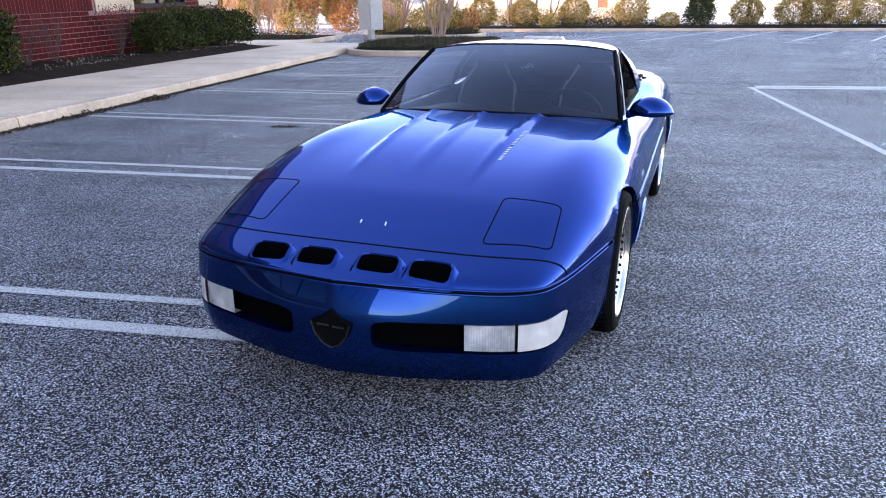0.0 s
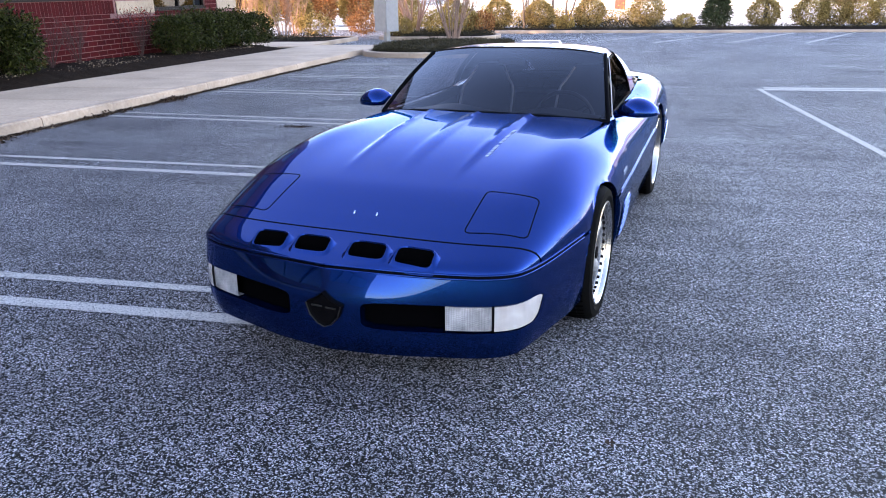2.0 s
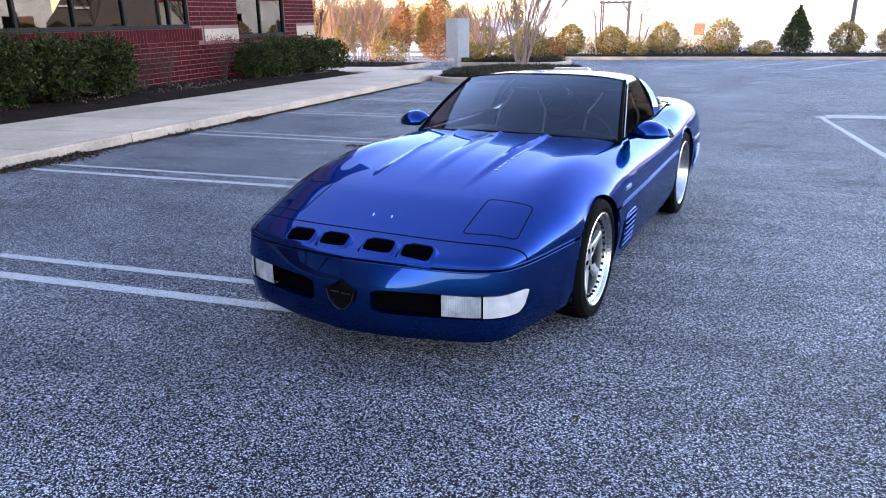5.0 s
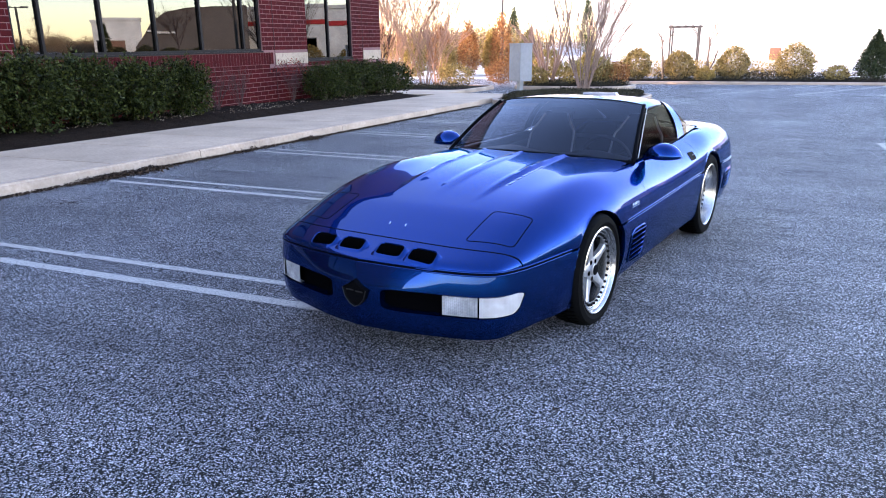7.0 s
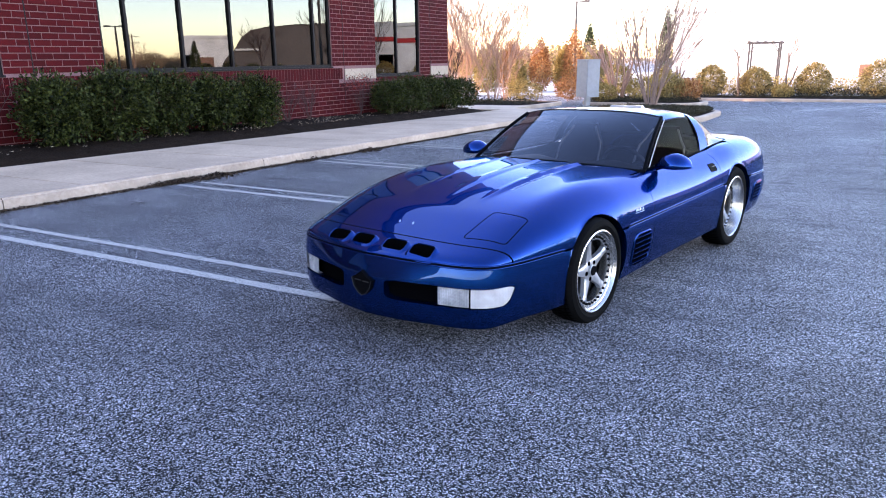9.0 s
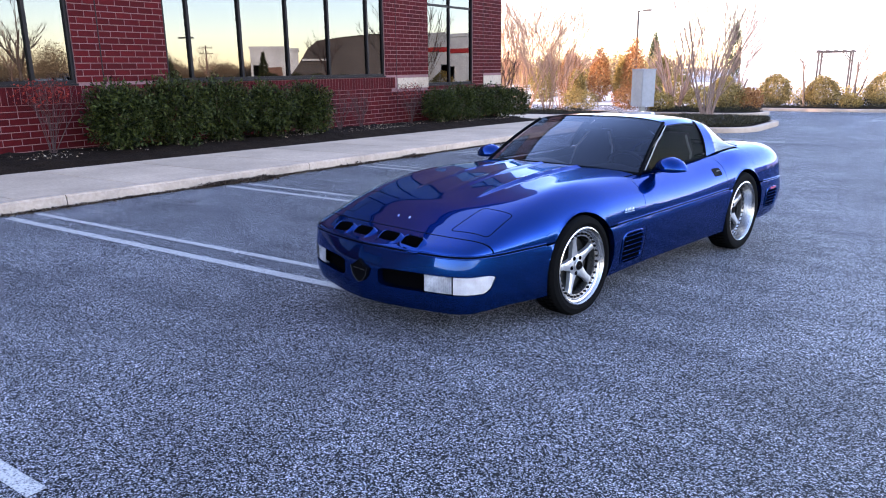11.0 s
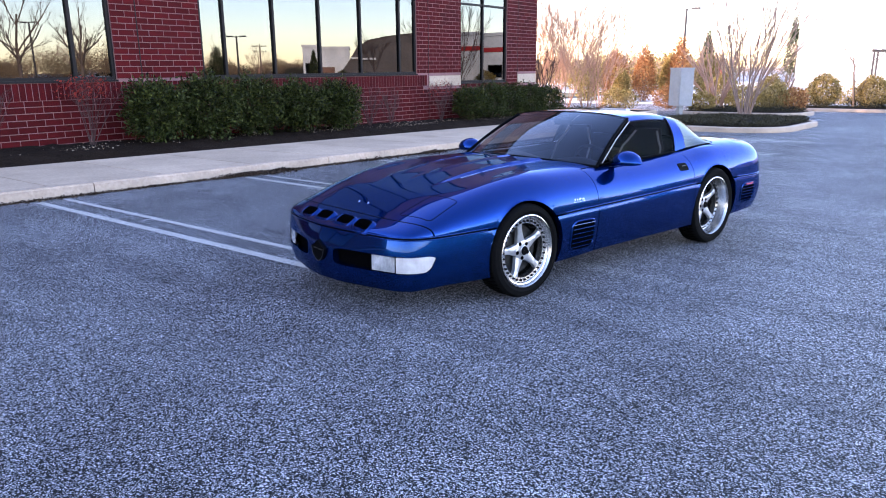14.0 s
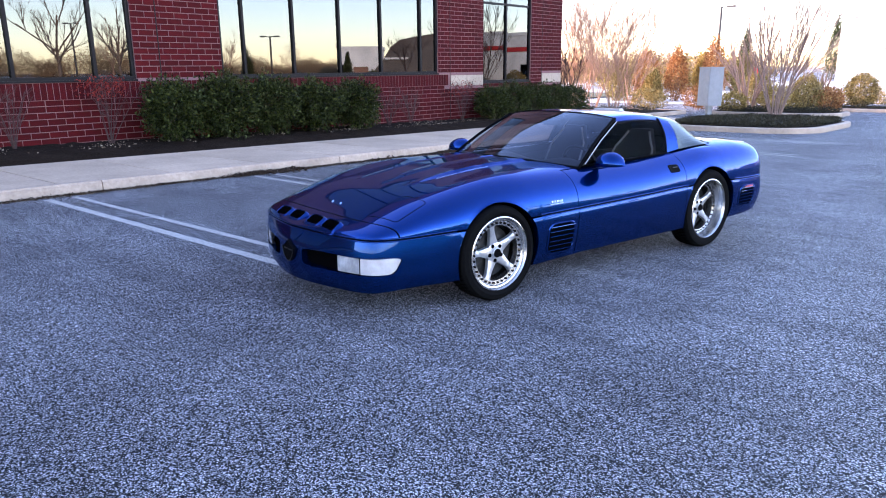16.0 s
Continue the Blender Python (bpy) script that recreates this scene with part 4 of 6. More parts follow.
for side, nm in ((1, "left"), (-1, "right")):
    # strip between wheel arch and door, with the slatted vent
    bm = lower_panel(u_at_y(0.12), u_at_y(DOOR_F - 0.004), side)
    cut_arch(bm, *ARCH_F)
    fend = part("lower_fender", bm, PAINT, car, smooth=40)
    gill(0.415, 0.700, 0.237, 0.462, side, fend, "fender_vent", 6)
    door = part("door", side_panel("door", DOOR_F + 0.003, DOOR_R - 0.003, belt, side), PAINT, car, "blue door with a black pull handle recess", smooth=40)
    part("door_skirt", lower_panel(u_at_y(DOOR_F + 0.003), u_at_y(DOOR_R - 0.003), side), PAINT, door, smooth=40)
    # handle recess
    rows = []
    for f, d in ((1.0, 0.0005), (0.94, 0.005), (0.80, 0.003), (0.0, 0.0025)):
        ring = []
        for k in range(28):
            t = 2 * math.pi * k / 28
            ct, st = math.cos(t), math.sin(t)
            r = (abs(ct) ** 8 + abs(st) ** 8) ** (-1 / 8)
            y, z = 1.935 + 0.064 * r * ct * f, 0.713 + 0.029 * r * st * f
            w = float(half_width(y))
            zm, zc = float(mould_z(y)), float(crown_z(y))
            q = min(0.999, max(0.0, (z - zm) / (zc - zm))) ** (1 / float(side_b(y)))
            x = w * math.sqrt(1 - q * q) ** float(side_a(y)) + d
            ring.append((x * side, y, z))
        rows.append(ring)
    part("door_handle", grid(rows, closed_v=True), BLACK, door, "black recessed door handle", smooth=50)
    part("handle_bar", tube(bmesh.new(), [((rows[1][0][0] * side + 0.001) * side, 1.90, 0.722), ((rows[1][14][0] * side + 0.003) * side, 1.97, 0.724)], 0.004, 6), IRON, door)
    # quarter panel
    bm = side_panel("quarter", DOOR_R + 0.003, 2.62, belt, side)
    cut_arch(bm, *ARCH_R)
    quarter = part("quarter_panel", bm, PAINT, car, smooth=40)
    bm = lower_panel(u_at_y(DOOR_R + 0.003), u_at_y(2.70), side)
    cut_arch(bm, *ARCH_R)
    part("quarter_skirt", bm, PAINT, quarter, smooth=40)
    # shoulder strip that closes the body under the side glass
    shelf = []
    for y in stations(0.99, 2.62, 0.03):
        p = section(y, 26, 0.0, belt)[-1]
        shelf.append([(p[0] * side, y, p[2]), ((p[0] - 0.02) * side, y, p[2] + 0.006), ((p[0] - 0.05) * side, y, p[2] + 0.004), ((p[0] - 0.06) * side, y, p[2] - 0.05)])
    k = next(i for i, r in enumerate(shelf) if r[0][1] > DOOR_R)
    part("window_ledge", grid(shelf[:k + 1]), BLACK, door, "black rubber window ledge", smooth=50)
    wide = [[r[0], r[1], ((abs(r[0][0]) - 0.06) * side, r[0][1], r[0][2] + 0.007), ((abs(r[0][0]) - 0.15) * side, r[0][1], r[0][2] + 0.002)] for r in shelf[k:]]
    part("shoulder", grid(wide), PAINT, quarter, smooth=50)
    # moulding: a groove between two thin lips, all along the side
    for dz, rr in ((0.005, 0.0050), (-0.0110, 0.0050)):
        segs = [(0.0, u_at_y(-0.345)), (u_at_y(0.352), u_at_y(2.085)), (u_at_y(2.80), _U[-1])]
        for a, b in segs:
            bm = bmesh.new()
            pts = []
            for u in np.linspace(a, b, max(8, int((b - a) / 0.03))):
                x, y, z = lower_point(u, float(mould_z(np.interp(u, _U, _OY))), 0.0)
                pts.append((x * side, y, z + dz))
            tube(bm, pts, rr, 8)
            part("side_moulding", bm, PAINT, car, "thin blue rubbing strip", smooth=60)
    bm = bmesh.new()
    for a, b in [(0.0, u_at_y(-0.345)), (u_at_y(0.352), u_at_y(2.085)), (u_at_y(2.80), _U[-1])]:
        rows = []
        for u in np.linspace(a, b, max(8, int((b - a) / 0.03))):
            z = float(mould_z(np.interp(u, _U, _OY)))
            rows.append([(x * side, y, zz) for x, y, zz in (lower_point(u, z + 0.004, -0.001), lower_point(u, z - 0.012, -0.001))])
        grid(rows, bm=bm)
    part("moulding_groove", bm, BLACK, car)
    # small fender badge: a plain pale bar
    def side_at(y, z, d):
        w, zm, zc = float(half_width(y)), float(mould_z(y)), float(crown_z(y))
        q = min(0.999, max(0.0, (z - zm) / (zc - zm))) ** (1 / float(side_b(y)))
        return ((w * math.sqrt(1 - q * q) ** float(side_a(y)) + d) * side, y, z)
    badge = part("fender_badge", grid([[side_at(y, z, 0.002) for z in (0.590, 0.593)] for y in np.linspace(0.44, 0.57, 8)]), BRIGHT_MARK, fend, "small pale badge of plain bars")
    for y, w in ((0.452, 0.018), (0.480, 0.014), (0.502, 0.020), (0.530, 0.010), (0.548, 0.014)):
        part("badge_bar", grid([[side_at(yy, z + (yy - y) * 0.3, 0.003) for z in (0.598, 0.604, 0.612)] for yy in np.linspace(y, y + w, 3)]), BRIGHT_MARK, badge)

# tail: deck, sides and rear bumper
bm = grid(both_sides([section(y, 60) for y in stations(2.623, 3.40, 0.02) + [3.40 + 0.054 * (k / 14) ** 0.6 for k in range(1, 15)]]))
bmesh.ops.delete(bm, geom=[v for v in bm.verts if abs(v.co.x) < 0.61 and v.co.y < 2.965 - 0.30 * min(1, max(0, (abs(v.co.x) - 0.27) / 0.37))], context="VERTS")
cut_arch(bm, *ARCH_R)
tail = part("tail_deck", bm, PAINT, car, "blue rear deck ending in a thin lip", smooth=40)
ub = list(np.linspace(u_at_y(2.64), _U[-1], 60))
rows = []
for s in (1, -1):
    for u in (ub if s > 0 else ub[-2::-1]):
        zt, zb = float(mould_z(np.interp(u, _U, _OY))) - 0.012, bottom_z(u)
        row = [lower_point(u, zt, -0.02)] + [lower_point(u, zt + (zb - zt) * k / 22) for k in range(23)] + [lower_point(u, zb + 0.01, -0.06)]
        rows.append([(x * s, y, z) for x, y, z in row])
bm = grid(rows)
cut_arch(bm, *ARCH_R)
rear_bumper = part("rear_bumper", bm, PAINT, car, smooth=40)
for s in (1, -1):
    gill(2.89, 3.17, 0.30, 0.49, s, rear_bumper, "rear_vent", 6)
    part("side_marker", grid([[(lower_point(u_at_y(y), z, 0.006)[0] * s, *lower_point(u_at_y(y), z, 0.006)[1:]) for z in (0.468, 0.488)] for y in np.linspace(2.98, 3.12, 6)]), RED_BAND, rear_bumper, "small red side marker lamp")
# rear lip
pts = [(x, 3.375 - 0.05 * (abs(x) / 0.62) ** 3, float(crown_z(3.36)) + 0.012 - 0.010 * (abs(x) / 0.62) ** 2 - 0.022) for x in np.linspace(-0.62, 0.62, 31)]
rows = []
for x, y, z in pts:
    rows.append([(x, y - 0.10, z - 0.018), (x, y - 0.03, z + 0.000), (x, y + 0.02, z + 0.002), (x, y + 0.022, z - 0.004), (x, y - 0.01, z - 0.03)])
part("rear_lip", grid(rows), PAINT, tail, smooth=50)

# ---- glasshouse ----
def ws_base(x):
    f = abs(x) / 0.72
    return Vector((x, 0.74 + 0.18 * f * f, 0.832 - 0.044 * f ** 2))


def ws_head(x):
    f = abs(x) / 0.590
    return Vector((x, 1.395 + 0.055 * f * f, 1.150 - 0.038 * f ** 3))


def windshield_at(p, q):
    a, b = ws_base(0.72 * p), ws_head(0.590 * p)
    m = a.lerp(b, q)
    n = Vector((0, -0.45, 0.9))
    return m + n * 0.030 * math.sin(q * math.pi) * (1 - 0.4 * p * p)


glass = part("windshield", grid([[windshield_at(p, q) for q in np.linspace(0, 1, 17)] for p in np.linspace(-0.965, 0.965, 33)]), CAR_GLASS, car, "raked clear windshield", smooth=60)
glass.visible_shadow = False
for s in (1, -1):
    tube_pts = [windshield_at(0.985 * s, q) for q in np.linspace(-0.02, 1.0, 14)]
    part("pillar", tube(bmesh.new(), tube_pts, 0.013, 8), BLACK, car, "black windshield pillar", smooth=60)
part("header", tube(bmesh.new(), [windshield_at(p, 1.0) + Vector((0, 0.008, -0.006)) for p in np.linspace(-0.985, 0.985, 25)], 0.011, 8), BLACK, car, "black header rail", smooth=60)
part("cowl_trim", tube(bmesh.new(), [windshield_at(p, 0.0) + Vector((0, -0.004, -0.012)) for p in np.linspace(-0.985, 0.985, 25)], 0.018, 8), BLACK, car, smooth=60)
bm = grid([[(x, cowl_y(x) - 0.02, deck_z(x, min(0.95, cowl_y(x))) - 0.035), tuple(ws_base(x) + Vector((0, 0.02, -0.02)))] for x in np.linspace(-0.69, 0.69, 24)])
part("cowl_panel", bm, BLACK, car, "black cowl under the windshield")
for s, x0 in ((1, 0.10), (1, -0.45)):
    p0, p1 = windshield_at(x0 / 0.69, -0.03), windshield_at(x0 / 0.69 + 0.72, 0.0)
    part("wiper", tube(bmesh.new(), [p0 + Vector((0, -0.02, -0.012)), p0.lerp(p1, 0.5) + Vector((0, -0.025, 0.0)), p1 + Vector((0, -0.02, -0.012))], 0.005, 6), BLACK, car, "black wiper arm")


ROOF_F, ROOF_R = 1.40, 2.10


def roof_at(p, y):
    """p from -1 to 1 across; y along."""
    f = (y - ROOF_F) / (ROOF_R - ROOF_F)
    hw = 0.597 - 0.045 * f - 0.03 * f * f
    zc = 1.158 + 0.012 * math.sin(f * math.pi) - 0.014 * f
    edge = abs(p)
    return Vector((p * hw, y + 0.05 * (1 - f) * p * p, zc - 0.043 * edge ** 3.2 - 0.012 * max(0.0, edge - 0.93) / 0.07))


rows = [[roof_at(p, y) + Vector((0, 0, -0.014 if abs(p) > 0.999 else 0)) for p in np.linspace(-1, 1, 33)] for y in np.linspace(ROOF_F + 0.012, ROOF_R - 0.006, 20)]
roof = part("roof_panel", grid(rows), PAINT, car, "lift-out blue roof panel", smooth=60)

# halo hoop behind the doors
def hoop(f, y_in):
    """f from -1 to 1 round the hoop, from belt to belt; y_in: 0 front edge, 1 rear edge."""
    a = abs(f)
    s = 1 if f >= 0 else -1
    top = roof_at(min(1.0, a / 0.5) * s, ROOF_R)
    if a <= 0.5:
        return top + Vector((0, y_in * (0.10 + 0.035 * a), -0.018 * y_in))
    g = (a - 0.5) / 0.5
    low = Vector((0.672 * s, 2.015 + 0.02, 0.825))
    p = top.lerp(low, g) + Vector((0.022 * math.sin(g * math.pi) * s, 0, 0.012 * math.sin(g * math.pi)))
    return p + Vector((0.004 * s * y_in, y_in * (0.118 + 0.03 * g), -0.018 * y_in * (1 - g) + 0.02 * y_in * g))


bm = grid([[hoop(f, q) for q in (0.0, 0.06, 0.3, 0.6, 0.94, 1.0)] for f in np.linspace(-1, 1, 61)])
part("roof_hoop", bm, PAINT, car, "blue hoop behind the doors", smooth=50)


def hatch_at(p, q):
    """The bubble of rear glass; p across, q from the hoop to the tail."""
    top = hoop(p * 1.0, 1.0)
    e = abs(p)
    s = 1 if p >= 0 else -1
    end = Vector((p * 0.60 if e < 0.5 else s * (0.30 + (e - 0.5) * 0.68), 2.99 - 0.30 * max(0, e - 0.45) / 0.55 * 1.0, 0.872 - 0.008 * e))
    m = top.lerp(end, q)
    m.z += 0.060 * math.sin(q * math.pi) * (1 - e ** 3)
    return m


CARGO = grainy("cargo_carpet", (0.010, 0.010, 0.011), (0.022, 0.022, 0.024), 40, 0.95, 0.2)
hatch = part("rear_hatch_glass", grid([[hatch_at(p, q) for q in np.linspace(0.005, 1, 22)] for p in np.linspace(-1, 1, 51)]), HATCH_GLASS, car, "large curved rear hatch glass", smooth=60)
part("hatch_seal", tube(bmesh.new(), [hatch_at(p, 1.0) for p in np.linspace(-1, 1, 41)], 0.006, 6), BLACK, hatch, smooth=60)
# third brake lamp on the hoop's top
bm = bmesh.new()
box(bm, -0.150, 0.150, 2.06, 2.125, 1.140, 1.164)
for v in bm.verts:
    if v.co.z > 1.15:
        v.co.x *= 0.90
        v.co.y = 2.08 + (v.co.y - 2.08) * 0.8
part("roof_brake_lamp", bm, LAMP_WHITE, car, "long brake lamp housing on the roof", bevel=0.008, smooth=40)

for s in (1, -1):
    # side glass in its frame
    fr = [windshield_at(0.985 * s, q) for q in np.linspace(0.03, 0.97, 9)]
    rows = []
    for k, f0 in enumerate(np.linspace(0, 1, 9)):
        yb = 0.975 + f0 * (2.03 - 0.975)
        b = Vector((0.700 * s - 0.028 * s * f0, yb, 0.800 + 0.025 * f0))
        tp = roof_at(0.995 * s, min(ROOF_R - 0.01, ROOF_F + 0.03 + f0 * (ROOF_R - ROOF_F - 0.04)))
        rows.append([b.lerp(tp, g) + Vector((0.016 * s * math.sin(g * math.pi), 0, 0)) for g in np.linspace(0, 0.97, 8)])
    sg = part("side_glass", grid(rows), TINTED_GLASS, car, "frameless side window", smooth=60)
    sg.visible_shadow = False
    part("roof_rail", tube(bmesh.new(), [roof_at(1.0 * s, y) + Vector((0, 0, -0.022)) for y in np.linspace(ROOF_F, ROOF_R, 12)], 0.009, 8), BLACK, car, smooth=60)
    part("window_seal", tube(bmesh.new(), [r[0] + Vector((0, 0, -0.002)) for r in rows], 0.006, 6), BLACK, car, smooth=60)
    part("rear_window_post", tube(bmesh.new(), [hoop(f * s, 0.0) + Vector((-0.006 * s, -0.004, 0)) for f in np.linspace(0.5, 1.0, 12)], 0.008, 6), BLACK, car, smooth=60)
    bm = bmesh.new()
    tube(bm, [fr[0] + Vector((0.020 * s, 0.026, 0.01)), fr[4] + Vector((0.021 * s, 0.024, 0)), fr[-1] + Vector((0.018 * s, 0.02, -0.01))], 0.0038, 6)
    part("pillar_trim", bm, SILL_LIGHT, car, "thin bright pillar strip")
    # mirror
    mc = Vector((0.848 * s, 1.10, 0.814))
    rows = []
    for k in range(13):
        f = k / 12
        ang = math.pi * f
        rr = max(0.02, math.sin(ang) ** 0.55)
        xx = -0.124 + 0.248 * f
        row = []
        for j in range(20):
            t = 2 * math.pi * j / 20
            ct, st = math.cos(t), math.sin(t)
            d = -0.125 * rr * max(0.0, -ct) + 0.030 * min(1.0, rr * 1.3) * max(0.0, ct) ** 0.4
            zz = (0.090 if st > 0 else 0.020) * rr * abs(st) ** 0.8 * (1 if st > 0 else -1)
            row.append((mc.x + xx * s, mc.y + d, mc.z + zz - 0.004 * f))
        rows.append(row)
    mir = part("door_mirror", grid(rows, closed_v=True), PAINT, car, "rounded blue door mirror", smooth=55)
    part("mirror_glass", grid([[(mc.x + x * s, mc.y + 0.0315, mc.z + z) for z in np.linspace(-0.012, 0.050, 4)] for x in np.linspace(-0.085, 0.085, 5)]), ALLOY, mir)
    part("mirror_foot", tube(bmesh.new(), [(0.715 * s, 1.105, 0.796), (0.76 * s, 1.10, 0.806), (0.80 * s, 1.09, 0.812)], [0.024, 0.020, 0.016], 10), PAINT, mir, smooth=60)

# ---- wheels ----
def wheel(name, y, x_out, r, rim_r, width, side, dish):
    w = new(name)
    w.empty_display_size = 0.1
    w.matrix_parent_inverse = Matrix()
    child(w, car, "polished deep-lip five-spoke alloy wheel on a low black tyre")
    w.matrix_local = Matrix.Translation((x_out * side, y, r)) @ (Matrix() if side > 0 else Matrix.Rotation(math.pi, 4, "Z")) @ Matrix.Rotation(radians(13), 4, "X")
    # local: axle along x, outside towards +x, x = 0 at the outer face
    prof = [(rim_r - 0.006, -0.012), (rim_r + 0.006, -0.004), (r - 0.045, 0.006), (r - 0.016, 0.0), (r - 0.004, -0.018)]
    for g in range(4):
        x = -0.035 - g * (width - 0.07) / 4
        prof += [(r, x), (r, x - (width - 0.07) / 4 + 0.012), (r - 0.007, x - (width - 0.07) / 4 + 0.010), (r - 0.007, x - (width - 0.07) / 4 + 0.002)]
    prof += [(r - 0.004, -width + 0.018), (r - 0.05, -width), (rim_r - 0.006, -width + 0.01)]
    tyre = part("tyre", lathe(prof, 72), RUBBER, w, "black low-profile tyre", smooth=35)
    # tread grooves lie flat on the rubber, their shade put into the colour
    bm = bmesh.new()
    for k in range(60):
        a = 2 * math.pi * k / 60
        for x0 in (-0.028, -width * 0.5):
            t = 2 * math.pi / 60 * 0.16
            pts = [(x0, a - t), (x0 - width * 0.40, a - t + 0.06), (x0 - width * 0.40, a + t + 0.06), (x0, a + t)]
            bm.faces.new([bm.verts.new((x, (r + 0.0012) * math.cos(q), (r + 0.0012) * math.sin(q))) for x, q in pts])
    part("tread_groove", bm, DEEP_SHADE, tyre)
    lip = [(rim_r + 0.004, -0.010), (rim_r + 0.003, 0.0), (rim_r - 0.004, 0.003), (rim_r - 0.010, -0.004), (rim_r - 0.014, -0.018), (rim_r - 0.022, -dish * 0.7), (rim_r - 0.028, -dish), (rim_r - 0.058, -dish - 0.004), (rim_r - 0.060, -dish - 0.03), (rim_r - 0.05, -width + 0.02), (rim_r, -width + 0.01)]
    rim = part("rim", lathe(lip, 72), ALLOY, w, "polished stepped rim with a ring of small bolts", smooth=35)
    for k in range(34):
        a = 2 * math.pi * (k + 0.5) / 34
        rr = rim_r - 0.043
        part("rim_bolt", tube(bmesh.new(), [(-dish - 0.006, rr * math.cos(a), rr * math.sin(a)), (-dish + 0.006, rr * math.cos(a), rr * math.sin(a))], 0.0072, 6), BLACK, rim)
    ri = rim_r - 0.056
    for k in range(5):
        bm = bmesh.new()
        secs = []
        for f in np.linspace(0, 1, 8):
            rad = 0.030 + (ri + 0.006 - 0.030) * f
            wd = 0.0235 - 0.0085 * f + 0.016 * max(0, f - 0.78) * 4 * 0.8 + 0.02 * (1 - f) ** 2
            top = -dish - 0.020 + 0.016 * f
            secs.append([(top - 0.030, -wd * 1.1, rad), (top - 0.006, -wd, rad), (top, -wd * 0.62, rad), (top, wd * 0.62, rad), (top - 0.006, wd, rad), (top - 0.030, wd * 1.1, rad)])
        grid(secs, bm=bm)
        bm.transform(Matrix.Rotation(2 * math.pi * k / 5, 4, "X"))
        part("spoke", bm, SPOKE, w, smooth=35)
    part("hub", lathe([(0.072, -dish - 0.045), (0.070, -dish - 0.020), (0.062, -dish - 0.016), (0.034, -dish - 0.014), (0.033, -dish - 0.002), (0.026, -dish + 0.002), (0.001, -dish + 0.002)], 30), SPOKE, w, smooth=35)
    part("hub_cap", lathe([(0.030, -dish + 0.001), (0.028, -dish + 0.006), (0.001, -dish + 0.006)], 24), BLACK, w, "black centre cap")
    for k in range(5):
        a = 2 * math.pi * (k + 0.5) / 5
        p = (0.052 * math.cos(a), 0.052 * math.sin(a))
        # near-black plugs stand for the shade in the lug holes
        part("lug_recess", tube(bmesh.new(), [(-dish - 0.03, *p), (-dish - 0.0125, *p)], 0.0135, 10), DEEP_SHADE, w)
    part("brake_disc", lathe([(0.165, -dish - 0.075), (0.165, -dish - 0.065), (0.10, -dish - 0.064), (0.06, -dish - 0.055), (0.001, -dish - 0.055)], 40), IRON, w, smooth=35)
    part("wheel_barrel", lathe([(rim_r - 0.05, -dish - 0.03), (rim_r - 0.055, -width + 0.02), (0.02, -width + 0.015)], 40), IRON, w, smooth=35)
    return w


for side in (1, -1):
    wheel("front_wheel", 0.0, 0.868, 0.315, 0.242, 0.185, side, 0.030)
    wheel("rear_wheel", 2.443, 0.846, 0.333, 0.252, 0.19, side, 0.085)
    for (yc, zc, r), nm in ((ARCH_F, "front"), (ARCH_R, "rear")):
        rows = []
        for k in range(25):
            a = math.pi * (k / 24) * 1.1 - 0.05 * math.pi
            rows.append([(x * side, yc + (r + 0.012) * math.cos(a), zc + (r + 0.012) * math.sin(a)) for x in (0.78, 0.58)])
        bm = grid(rows)
        part("wheel_well", bm, DEEP_SHADE, car, "black inner wheel well")
        bm = bmesh.new()
        bm.faces.new([bm.verts.new((0.60 * side, yc + (r + 0.02) * math.cos(a), max(0.12, zc + (r + 0.02) * math.sin(a)))) for a in np.linspace(0, 2 * math.pi, 30, endpoint=False)])
        part("wheel_well", bm, DEEP_SHADE, car)

# underside and cabin
part("floor_pan", boxed(-0.62, 0.62, -0.70, 3.10, 0.16, 0.20), DEEP_SHADE, car, "black underside")
for yc0, yc1 in ((0.40, 2.06), (2.84, 3.3)):
    part("inner_shell", boxed(-0.80 if yc0 < 1 else -0.55, 0.80 if yc0 < 1 else 0.55, yc0, min(yc1, 3.15), 0.21, 0.42), DEEP_SHADE, car)
part("inner_shell", boxed(-0.58, 0.58, -0.78, 0.62, 0.20, 0.50), DEEP_SHADE, car)
part("undertray", boxed(-0.56, 0.56, -0.84, -0.36, 0.180, 0.195), DEEP_SHADE, car)
bm = grid([[(x, y, 0.765 + 0.045 * math.exp(-((abs(x) - 0.33) / 0.2) ** 2) * (1 if y > 0.9 else 0.3) - 0.10 * max(0, (y - 1.22)) / 0.12) for y in np.linspace(0.74, 1.34, 14)] for x in np.linspace(-0.68, 0.68, 30)])
dash = part("dashboard", bm, LEATHER, car, "black dashboard", smooth=60)
part("dash_front", boxed(-0.68, 0.68, 1.30, 1.34, 0.35, 0.67), LEATHER, dash)
part("console", boxed(-0.11, 0.11, 1.30, 2.1, 0.30, 0.56), LEATHER, car, "black centre console", bevel=0.03)
part("rear_bulkhead", boxed(-0.66, 0.66, 2.16, 2.22, 0.30, 0.78), CARGO, car)
part("cargo_floor", boxed(-0.60, 0.60, 2.2, 2.98, 0.66, 0.72), CARGO, car, "dark carpeted cargo floor")
